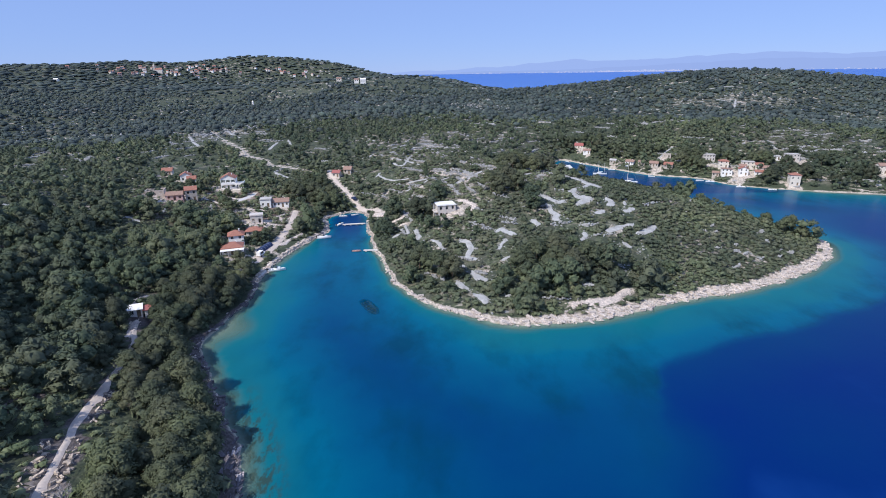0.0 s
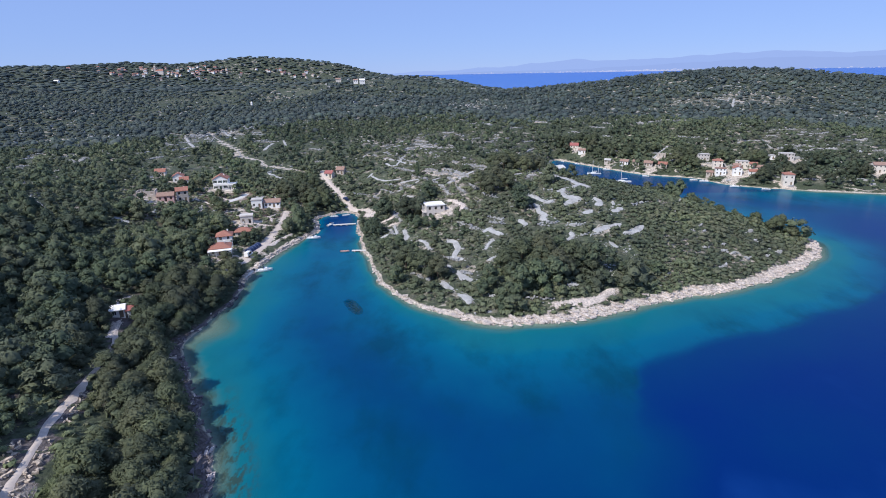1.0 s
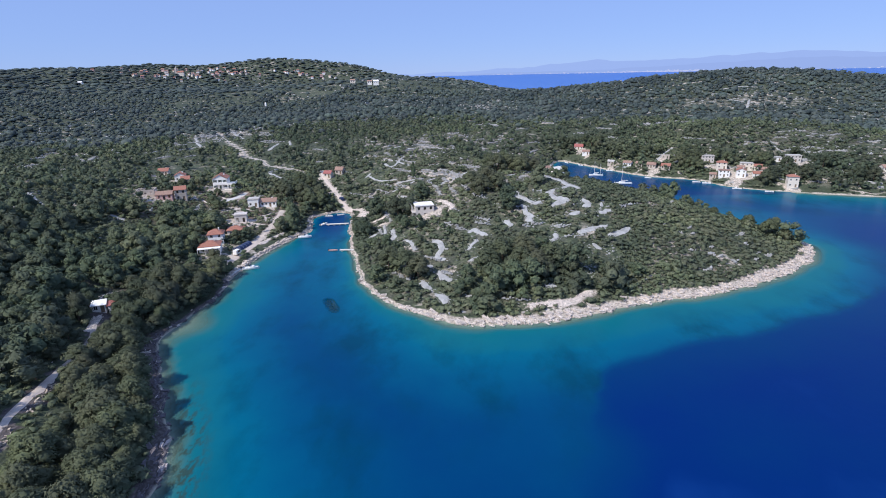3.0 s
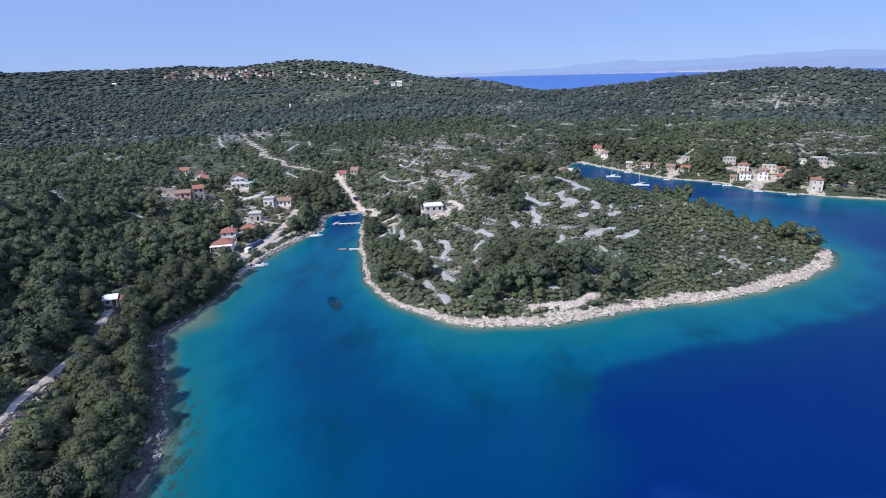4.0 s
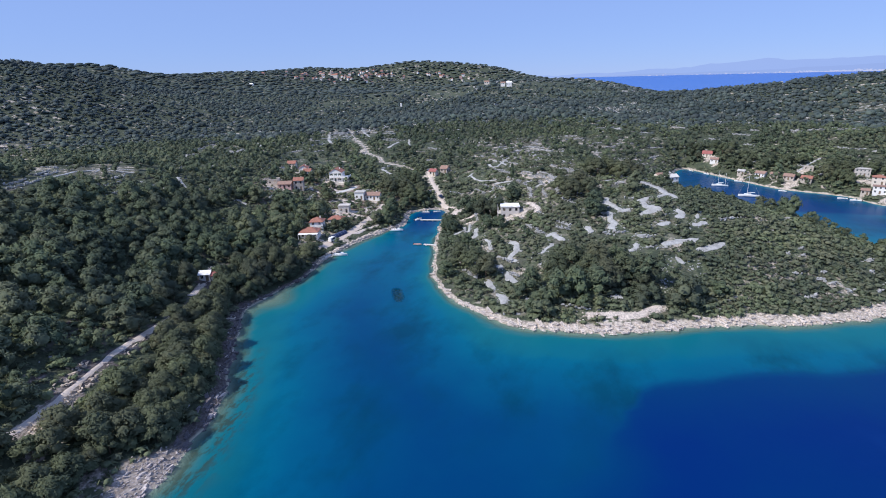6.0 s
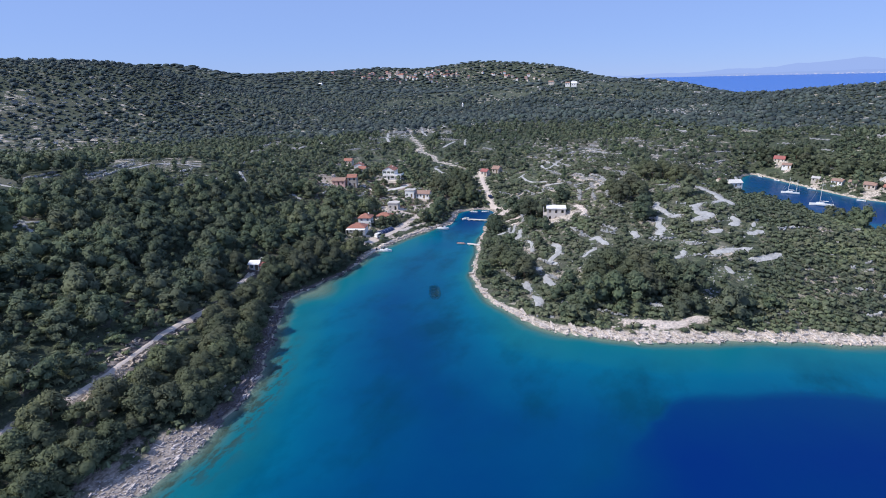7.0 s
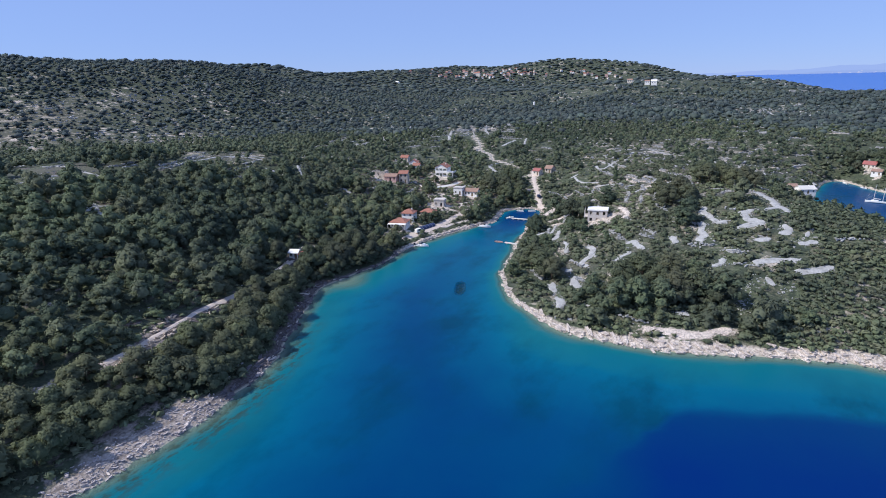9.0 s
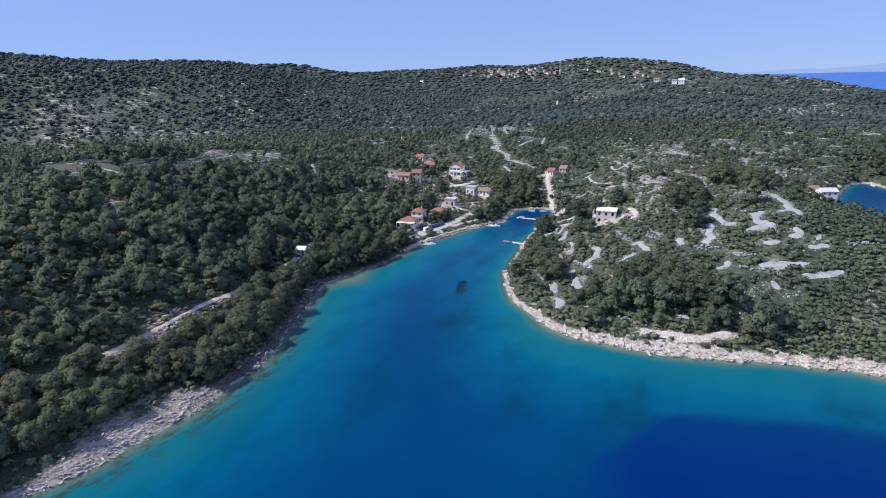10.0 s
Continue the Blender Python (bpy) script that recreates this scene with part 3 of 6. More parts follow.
def maquis_at(x, y):
    """Where the headland bears low shrubs instead of pines."""
    return (x > 58 + 9 * rough(x, y, 25, 8)) & (y < 232 + 0.30 * (x - 60)) & (y < 205 - 0.5 * (x - 90) + 22) & (x < 121)


def terraces_at(x, y):
    """Old stone terraces above the head of the cove, behind the harbour and on the upper fields: few trees."""
    a = np.exp(-(((x - 0) / 48) ** 2 + ((y - 262) / 42) ** 2) ** 2)
    b = np.exp(-(((x + 5) / 85) ** 2 + ((y - 375) / 80) ** 2) ** 2) * np.clip(0.65 + 0.6 * rough(x, y, 26, 66), 0.2, 0.9)
    c = np.exp(-(((x - 235) / 75) ** 2 + ((y - 345) / 60) ** 2) ** 2) * np.clip(0.45 + 0.8 * rough(x, y, 22, 62), 0, 0.85)
    e = np.maximum(np.exp(-(((x + 222) / 19) ** 2 + ((y - 112) / 18) ** 2) ** 2), np.exp(-(((x + 205) / 13) ** 2 + ((y - 186) / 20) ** 2) ** 2))
    f = np.exp(-(((x + 225) / 60) ** 2 + ((y - 490) / 70) ** 2) ** 2) * 0.8
    g = np.exp(-(((x - 320) / 110) ** 2 + ((y - 650) / 40) ** 2) ** 2) * 0.6
    h = np.exp(-(((x + 40) / 90) ** 2 + ((y - 690) / 45) ** 2) ** 2) * np.clip(0.5 + 0.9 * rough(x, y, 40, 63), 0, 0.9)
    k = np.maximum(np.exp(-(((x + 540) / 30) ** 2 + ((y - 310) / 90) ** 2) ** 2) * 0.4, np.exp(-(((x + 480) / 45) ** 2 + ((y - 215) / 60) ** 2) ** 2) * 0.5)
    m = np.exp(-(((x + 470) / 120) ** 2 + ((y - 245) / 105) ** 2) ** 2) * np.clip(0.55 + 0.7 * rough(x, y, 60, 64), 0, 0.85)
    n = np.exp(-(((x - 2) / 46) ** 2 + ((y - 192) / 42) ** 2) ** 2) * np.clip(0.4 + 0.5 * rough(x, y, 14, 65), 0, 0.6)
    return np.maximum.reduce([a, b, c, e, f, g, h, k, m, n])


FAR_KNOLL = (-20, 1500)
ROCK_FIELDS = [(-65, 745, 26, 60), (35, 690, 40, 75), (65, 800, 30, 40), (330, 650, 70, 40), (-330, 480, 40, 30), (130, 560, 30, 40), (420, 560, 60, 40), (-250, 900, 50, 60), (-548, 305, 34, 62), (-452, 258, 30, 42), (-222, 102, 26, 11)]


def rock_fields_at(x, y):
    """Stony slopes with few trees, uneven inside."""
    out = np.zeros(np.shape(x))
    for cx, cy, sx, sy in ROCK_FIELDS:
        out = np.maximum(out, np.exp(-((x - cx) / sx) ** 2 - ((y - cy) / sy) ** 2))
    return np.clip(out * (0.9 + 1.1 * rough(x, y, 18, 83)), 0, 1)


def wood_density(x, y, d):
    base = 0.76 + 0.6 * rough(x, y, 45, 21) + 0.25 * rough(x, y, 9, 22) + 0.5 * rough(x, y, 170, 23)
    base = np.where((x < -50) & (x > -185) & (y < 185), base + np.where(y < 80, 0.2, 0.3), base)
    headland = (x > -45) & (x < 125) & (y < 235) & (y > 120)
    grove = np.clip(1.15 - np.abs(d - 14) / 14, 0, 1) * (x < 62)
    base = np.where(headland, 0.24 + 0.8 * rough(x, y, 17, 25) + 0.7 * grove, base)
    base = base + 0.12 * ((x > 60) & (y > 330)) + np.where(d > 120, 0.08 + 0.6 * rough(x, y, 95, 27) * np.clip(d / 400, 0.3, 1) + 0.3 * np.clip((-x - 560) / 80, 0, 1) + 0.4 * np.clip((d - 800) / 150, 0, 1), 0)
    base = base + 0.12 * np.clip((-x - 330) / 60, 0, 1) * (y < 620)
    village = np.exp(-((x + 115) / 45) ** 2 - ((y - 245) / 45) ** 2)
    base = base * (1 - 0.82 * terraces_at(x, y)) * (1 - 0.3 * village) * (1 - 0.85 * rock_fields_at(x, y))
    taken = bare_at(x, y) > 0.3
    for width, line in RUBBLE:
        taken |= line_distance(x, y, line) < 0.55 * width
    return np.where(taken, 0, np.clip(base, 0.04, 1.0))



def mesh_of(name, verts, faces, mat, smooth=False, attrs=None, normals=None):
    """A mesh from arrays; faces all have the same number of corners."""
    me = bpy.data.meshes.new(name)
    verts, faces = np.asarray(verts, np.float32), np.asarray(faces, np.int32)
    n, k = faces.shape
    me.vertices.add(len(verts))
    me.vertices.foreach_set("co", verts.ravel())
    me.loops.add(n * k)
    me.loops.foreach_set("vertex_index", faces.ravel())
    me.polygons.add(n)
    me.polygons.foreach_set("loop_start", np.arange(0, n * k, k, dtype=np.int32))
    me.polygons.foreach_set("use_smooth", np.full(n, smooth))
    for key, values in (attrs or {}).items():
        me.attributes.new(key, "FLOAT", "POINT").data.foreach_set("value", np.asarray(values, np.float32))
    me.materials.append(mat)
    me.update(calc_edges=True)
    if normals is not None:
        me.attributes.new("custom_normal", "FLOAT_VECTOR", "POINT").data.foreach_set("vector", np.asarray(normals, np.float32).ravel())
    return me


def stops_along(pieces):
    out = []
    for a, b, gap in pieces:
        out.append(np.arange(a, b, gap))
    return np.concatenate(out + [[pieces[-1][1]]])


def sheet(xs, ys):
    gx, gy = np.meshgrid(xs, ys)
    nx, ny = len(xs), len(ys)
    i = (np.arange(ny - 1)[:, None] * nx + np.arange(nx - 1)[None, :]).ravel()
    return gx.ravel(), gy.ravel(), np.stack([i, i + 1, i + nx + 1, i + nx], 1)


gx, gy, quads = sheet(
    stops_along([(-4800, -2000, 200), (-2000, -900, 50), (-900, -300, 20), (-300, -150, 5), (-150, 150, 2), (150, 260, 3), (260, 500, 12), (500, 1200, 40), (1200, 4800, 240)]),
    stops_along([(-4800, -1000, 400), (-1000, -100, 60), (-100, 10, 8), (10, 270, 2), (270, 420, 3.5), (420, 700, 9), (700, 1900, 25), (1900, 4800, 160)]))
gd = shore_distance(gx, gy)
gh = ground_height(gx, gy, gd)
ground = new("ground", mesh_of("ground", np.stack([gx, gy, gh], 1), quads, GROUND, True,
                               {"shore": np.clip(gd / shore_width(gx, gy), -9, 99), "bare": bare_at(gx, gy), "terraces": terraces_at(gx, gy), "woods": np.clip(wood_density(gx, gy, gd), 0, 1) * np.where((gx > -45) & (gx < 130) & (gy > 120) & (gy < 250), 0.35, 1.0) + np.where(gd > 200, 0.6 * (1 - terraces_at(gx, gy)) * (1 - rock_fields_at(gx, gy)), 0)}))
tagged(ground, "dry rocky island ground with scrub and pale stone terraces", "ground", kind="structure")

# the sea: its far rim lifts so that it meets the horizon within the camera's reach
wx, wy, quads = sheet(
    stops_along([(-4800, -400, 400), (-400, -120, 40), (-120, 150, 2.5), (150, 260, 5), (260, 1000, 60), (1000, 4800, 200)]),
    stops_along([(-4800, -400, 400), (-400, -40, 40), (-40, 270, 2.5), (270, 420, 5), (420, 1000, 60), (1000, 4800, 200)]))
wd = shore_distance(wx, wy)
far_out = np.clip((np.hypot(wx, wy) - 3000) / 1600, 0, 1)
sea = new("sea", mesh_of("sea", np.stack([wx, wy, 40 * far_out ** 1.5], 1), quads, WATER, True,
                         {"depth": np.where(wd < 0, np.where(np.hypot(wx, wy) > 900, 40.0, depth_at(wx, wy, wd)), np.where(wd > 300, 40.0, 0.0))}))
tagged(sea, "clear turquoise to deep blue sea in a sheltered cove", "sea", kind="structure")


def draped(line, width, gap=2.0, lift=0.14, across=4, ragged=False):
    """A strip that lies on the ground along a line."""
    p = np.array(line, float)
    at = np.concatenate([[0], np.cumsum(np.hypot(*np.diff(p, axis=0).T))])
    s = np.linspace(0, at[-1], max(3, int(at[-1] / gap)))
    x, y = np.interp(s, at, p[:, 0]), np.interp(s, at, p[:, 1])
    for _ in range(3):
        x[1:-1], y[1:-1] = (x[:-2] + 2 * x[1:-1] + x[2:]) / 4, (y[:-2] + 2 * y[1:-1] + y[2:]) / 4
    tx, ty = np.gradient(x), np.gradient(y)
    n = np.hypot(tx, ty) + 1e-9
    wide = width * (1 + 0.18 * rough(x, y, 7, 40))
    if ragged:
        wide = wide * (1 + 0.45 * rough(x, y, 2.6, 41)) * np.sqrt(np.clip(np.minimum(s, at[-1] - s) / (0.6 * width) + 0.12, 0, 1))
    u = np.linspace(-.5, .5, across)[None, :] * wide[:, None]
    if ragged:
        u = u + (0.3 * width * rough(x, y, 4.0, 42))[:, None]
    px, py = x[:, None] - ty[:, None] / n[:, None] * u, y[:, None] + tx[:, None] / n[:, None] * u
    middle = ground_height(x, y)
    pz = np.maximum(ground_height(px, py), middle[:, None] - 0.25) + lift - 0.3 * np.abs(np.linspace(-1, 1, across))[None, :] ** 4
    i = (np.arange(len(s) - 1)[:, None] * across + np.arange(across - 1)[None, :]).ravel()
    return np.stack([px.ravel(), py.ravel(), pz.ravel()], 1), np.stack([i, i + across, i + across + 1, i + 1], 1)


for name, label, line, width in (("coast_road", "narrow pale stony road through the pines above the shore", COAST_ROAD, 1.9),
                                 ("quay_road", "pale gravel quay road along the cove", QUAY_ROAD, 4.2),
                                 ("cove_road", "white gravel road down to the head of the cove", HEAD_ROAD, 2.9),
                                 ("villa_drive", "pale concrete drive to the white villa", VILLA_DRIVE, 3.4),
                                 ("hill_track", "pale stony track up the hill", HILL_TRACK, 1.6)):
    v, f = draped(line, width, ragged=name in ("coast_road", "hill_track"))
    tagged(new(name, mesh_of(name, v, f, PALE_CONCRETE if "villa" in label else TRACK if "track" in name else ROAD, True)), label, "road", kind="structure")


# ---- rock along the shore, rubble clearings ----
BOX_V = np.array([(i, j, k) for i in (-1, 1) for j in (-1, 1) for k in (-1, 1)], float) * 0.5
BOX_F = np.array([(0, 1, 3), (0, 3, 2), (4, 6, 7), (4, 7, 5), (0, 4, 5), (0, 5, 1), (2, 3, 7), (2, 7, 6), (0, 2, 6), (0, 6, 4), (1, 5, 7), (1, 7, 3)])


def stones(x, y, z, size, along, rng, flat=0.45):
    """Angular stones, all triangles."""
    n = len(x)
    v = BOX_V[None] * (1 + rng.uniform(-.35, .35, (n, 8, 3)))
    v = v * np.stack([size * rng.uniform(0.9, 2.3, n), size * rng.uniform(0.4, 0.9, n), size * flat * rng.uniform(0.6, 1.5, n)], 1)[:, None, :]
    tilt = rng.uniform(-.35, .35, n)
    vx, vz = v[..., 0] * np.cos(tilt)[:, None] - v[..., 2] * np.sin(tilt)[:, None], v[..., 0] * np.sin(tilt)[:, None] + v[..., 2] * np.cos(tilt)[:, None]
    a = along + rng.normal(0, 0.5, n)
    c, s = np.cos(a)[:, None], np.sin(a)[:, None]
    p = np.stack([vx * c - v[..., 1] * s + x[:, None], vx * s + v[..., 1] * c + y[:, None], vz + z[:, None]], 2)
    return p.reshape(-1, 3), (BOX_F[None] + 8 * np.arange(n)[:, None, None]).reshape(-1, 3)


def shore_slope(x, y):
    e = 0.5
    return np.arctan2(shore_distance(x, y + e) - shore_distance(x, y - e), shore_distance(x + e, y) - shore_distance(x - e, y))


rng = np.random.default_rng(21)
x, y = rng.uniform(-100, 140, 230000), rng.uniform(10, 262, 230000)
d = shore_distance(x, y)
ok = (d > -0.1) & (d < shore_width(x, y) * rng.uniform(0.4, 1.15, len(x)) ** 1.5) & (rng.uniform(size=len(x)) < np.where(x < -40, np.where((y > 64) & (y < 168), 0.5, 0.9), 0.62))
x, y, d = x[ok], y[ok], d[ok]
size = rng.uniform(0.3, 1.0, len(x)) ** 2.8 * np.where(x < -40, np.where(y < 63, 0.42, 0.75), 0.95) + 0.13
z = np.maximum(ground_height(x, y, d), -0.15) + 0.08 * size
big = np.argsort(-size + 0.01 * np.hypot(x - 10, y - 70))[:240]
small = np.setdiff1d(np.arange(len(x)), big)
rocks = tagged(new("shore_rocks"), "pale fractured limestone slabs along the waterline", "rocks", kind="structure")
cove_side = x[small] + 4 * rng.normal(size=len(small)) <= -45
# cove-side stones below the pines take the rock with painted shade
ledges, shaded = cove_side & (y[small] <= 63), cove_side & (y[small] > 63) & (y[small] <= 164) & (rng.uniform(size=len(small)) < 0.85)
for side, mat in ((small[~ledges & ~shaded], ROCK), (small[ledges], LEDGE_ROCK), (small[shaded], SHADED_ROCK)):
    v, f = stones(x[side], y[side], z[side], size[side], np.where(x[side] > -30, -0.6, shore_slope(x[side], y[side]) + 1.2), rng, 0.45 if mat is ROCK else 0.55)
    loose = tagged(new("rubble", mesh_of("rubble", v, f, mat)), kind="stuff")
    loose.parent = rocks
boulders = []
for k in range(6):
    v, f = stones(np.zeros(1), np.zeros(1), np.zeros(1), np.ones(1), np.zeros(1), rng, 0.55)
    bm = bmesh.new()
    for co in v:
        bm.verts.new(co)
    bm.verts.ensure_lookup_table()
    for tri in f:
        bm.faces.new([bm.verts[i] for i in tri])
    bmesh.ops.subdivide_edges(bm, edges=bm.edges[:6], cuts=1)
    bmesh.ops.triangulate(bm, faces=bm.faces[:])
    for w in bm.verts:
        w.co += 0.09 * noise.noise_vector(w.co * 2.1 + Vector((k, 0, 0)))
    me = bpy.data.meshes.new("boulder")
    bm.to_mesh(me)
    bm.free()
    me.materials.append(ROCK)
    grey = me.copy()
    grey.materials[0] = LEDGE_ROCK
    black = me.copy()
    black.materials[0] = SHADED_ROCK
    boulders.append((me, grey, black))
turns = np.where(x[big] > -30, -0.6, shore_slope(x[big], y[big]) + 1.2)
for n, i in enumerate(big):
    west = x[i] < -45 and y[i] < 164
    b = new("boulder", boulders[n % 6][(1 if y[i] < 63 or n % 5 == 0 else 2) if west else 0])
    b.parent = rocks
    s = 1.2 * size[i]
    b.matrix_basis = pose(x[i], y[i], z[i], 0, 0, math.degrees(turns[n]) + rng.uniform(-30, 30)) @ Matrix.Diagonal((s, s, s, 1))

for width, line in RUBBLE:
    p = np.array(line, float)
    at = np.concatenate([[0], np.cumsum(np.hypot(*np.diff(p, axis=0).T))])
    wide = 1.3 if 110 < line[0][1] < 260 and line[0][0] > -45 else 1.0      # broader on the open headland
    n = int(at[-1] * width * wide * 1.9)
    s = rng.uniform(0, at[-1], n)
    x = np.interp(s, at, p[:, 0]) + rng.normal(0, 0.33 * width * wide, n)
    y = np.interp(s, at, p[:, 1]) + rng.normal(0, 0.33 * width * wide, n)
    size = rng.uniform(0.15, 0.45, n) ** 1.3 * (1.9 if line[0] in ROAD_BANKS else 1.0)
    v, f = stones(x, y, ground_height(x, y) + 0.1, size, rng.uniform(0, 6, n), rng, 0.7)
    bed_v, bed_f = draped(line, width * wide * 0.95, 0.5, 0.2, 7, True)
    if line[0] in ROAD_BANKS + [(43, 172), (52, 172)]:
        bed_v, bed_f = bed_v[:8], bed_f[:1]
    bed_f = np.concatenate([bed_f[:, (0, 1, 2)], bed_f[:, (0, 2, 3)]]) + len(v)
    me = mesh_of("stone_heap", np.concatenate([v, bed_v]), np.concatenate([f, bed_f]), TAN_ROCK if line[0] in ROAD_BANKS else ROCK if (width, line) in RUBBLE_YARDS + RUBBLE_VILLAGE else GRAVEL)
    tagged(new("stone_heap", me), "pale heap of cleared limestone rubble among the shrubs", "stone heap", "stone heaps", "stuff")

# dry-stone terrace walls that follow the contours
def contour_line(x, y, length, step_length=2.0):
    line = [(x, y)]
    for _ in range(int(length / step_length)):
        e = 3.0
        h = ground_height(np.array([x + e, x - e, x, x]), np.array([y, y, y + e, y - e]), fine=False)
        gx_, gy_ = h[0] - h[1], h[2] - h[3]
        n = math.hypot(gx_, gy_) + 1e-6
        x, y = x - gy_ / n * step_length, y + gx_ / n * step_length
        line.append((x, y))
    return line


def stone_wall(line, width, seed):
    r = np.random.default_rng(seed)
    p = np.array(line, float)
    at = np.concatenate([[0], np.cumsum(np.hypot(*np.diff(p, axis=0).T))])
    n = int(at[-1] * width * 3.2)
    s = r.uniform(0, at[-1], n)
    x, y = np.interp(s, at, p[:, 0]) + r.normal(0, 0.28 * width, n), np.interp(s, at, p[:, 1]) + r.normal(0, 0.28 * width, n)
    v, f = stones(x, y, ground_height(x, y) + r.uniform(0.0, 0.7, n), r.uniform(0.3, 0.7, n), r.uniform(0, 6, n), r, 0.7)
    tagged(new("dry_stone_wall", mesh_of("dry_stone_wall", v, f, GRAVEL)), "tumbled pale dry-stone terrace wall along the slope", "stone wall", "terrace walls")


wall_rng = np.random.default_rng(77)
WALLS = []
for count, (cx, cy, sx, sy), length, width in ((52, (0, 268, 50, 42), (7, 22), 1.0), (22, (-25, 345, 60, 45), (6, 16), 1.3), (26, (232, 345, 70, 50), (8, 24), 1.3), (26, (5, 195, 38, 30), (4, 10), 0.9),
                                               (14, (-112, 238, 22, 22), (5, 12), 0.9), (14, (-215, 150, 35, 60), (8, 18), 1.0), (22, (-215, 480, 50, 60), (10, 30), 1.6), (16, (90, 185, 22, 22), (2, 5), 1.0),
                                               (16, (-210, 400, 90, 80), (6, 16), 1.6), (24, (130, 500, 100, 80), (6, 16), 1.8), (14, (-320, 300, 90, 110), (8, 20), 1.6), (10, (30, 410, 60, 50), (6, 14), 1.5)):
    for k in range(count):
        x, y = wall_rng.normal(cx, sx * 0.6), wall_rng.normal(cy, sy * 0.6)
        if shore_distance(np.array([x]), np.array([y]))[0] > 9 and bare_at(np.array([x]), np.array([y]))[0] < 0.2:
            WALLS.append((width * wall_rng.uniform(0.7, 1.3), contour_line(x, y, wall_rng.uniform(*length))))
            stone_wall(WALLS[-1][1], WALLS[-1][0], int(wall_rng.integers(0, 99999)))

# limestone that breaks through the scrub on all the slopes
for name, count, near, far, box, low, high in (("scattered_stones", 26000, 0, 300, (-220, 20, 250, 310), 0.2, 0.6), ("hill_outcrops", 60000, 300, 920, (-600, 60, 520, 920), 0.5, 1.7)):
    x, y = rng.uniform(box[0], box[2], count), rng.uniform(box[1], box[3], count)
    d, r = shore_distance(x, y), np.hypot(x - 15, y)
    chance = np.clip(0.10 + 1.1 * rough(x, y, 16, 70) + 0.5 * rough(x, y, 60, 71) + 0.5 * terraces_at(x, y) + 1.2 * rock_fields_at(x, y) - 0.35 * ((x < -50) & (x > -185) & (y < 185)), 0.01, 1)
    ok = (d > 3) & (r > near) & (r < far) & (rng.uniform(size=count) < 0.55 * chance)
    x, y, d = x[ok], y[ok], d[ok]
    size = low + (high - low) * rng.uniform(0, 1, len(x)) ** 2.5
    z = ground_height(x, y, d)
    contour = np.arctan2(ground_height(x, y + 2) - z, ground_height(x + 2, y) - z) + math.pi / 2
    v, f = stones(x, y, z + 0.15 * size, size * 1.2, contour, rng, 0.55)
    tagged(new(name, mesh_of(name, v, f, GRAVEL)), "pale limestone outcrops and fallen terrace stones among the scrub", "stones", kind="stuff")


x, y = rng.normal(-100, 320, 9000), rng.normal(1350, 230, 9000)
ok = rng.uniform(size=len(x)) < np.clip(0.1 + 0.9 * rough(x, y, 60, 74) + 0.8 * np.exp(-((x - FAR_KNOLL[0]) / 80) ** 2 - ((y - FAR_KNOLL[1]) / 80) ** 2), 0, 1)
x, y = x[ok], y[ok]
size = 1.2 + 2.6 * rng.uniform(0, 1, len(x)) ** 2
v, f = stones(x, y, ground_height(x, y) + 1.2, size, rng.uniform(-.5, .5, len(x)), rng, 0.6)
tagged(new("far_outcrops", mesh_of("far_outcrops", v, f, GRAVEL)), "pale stony patches and walls on the far ridge", "stones", kind="stuff")


# ---- woods ----
ICO = bmesh.new()
bmesh.ops.create_icosphere(ICO, subdivisions=1, radius=1)
ICO_V = np.array([v.co[:] for v in ICO.verts])
ICO_F = np.array([[v.index for v in f.verts] for f in ICO.faces])
ICO.free()


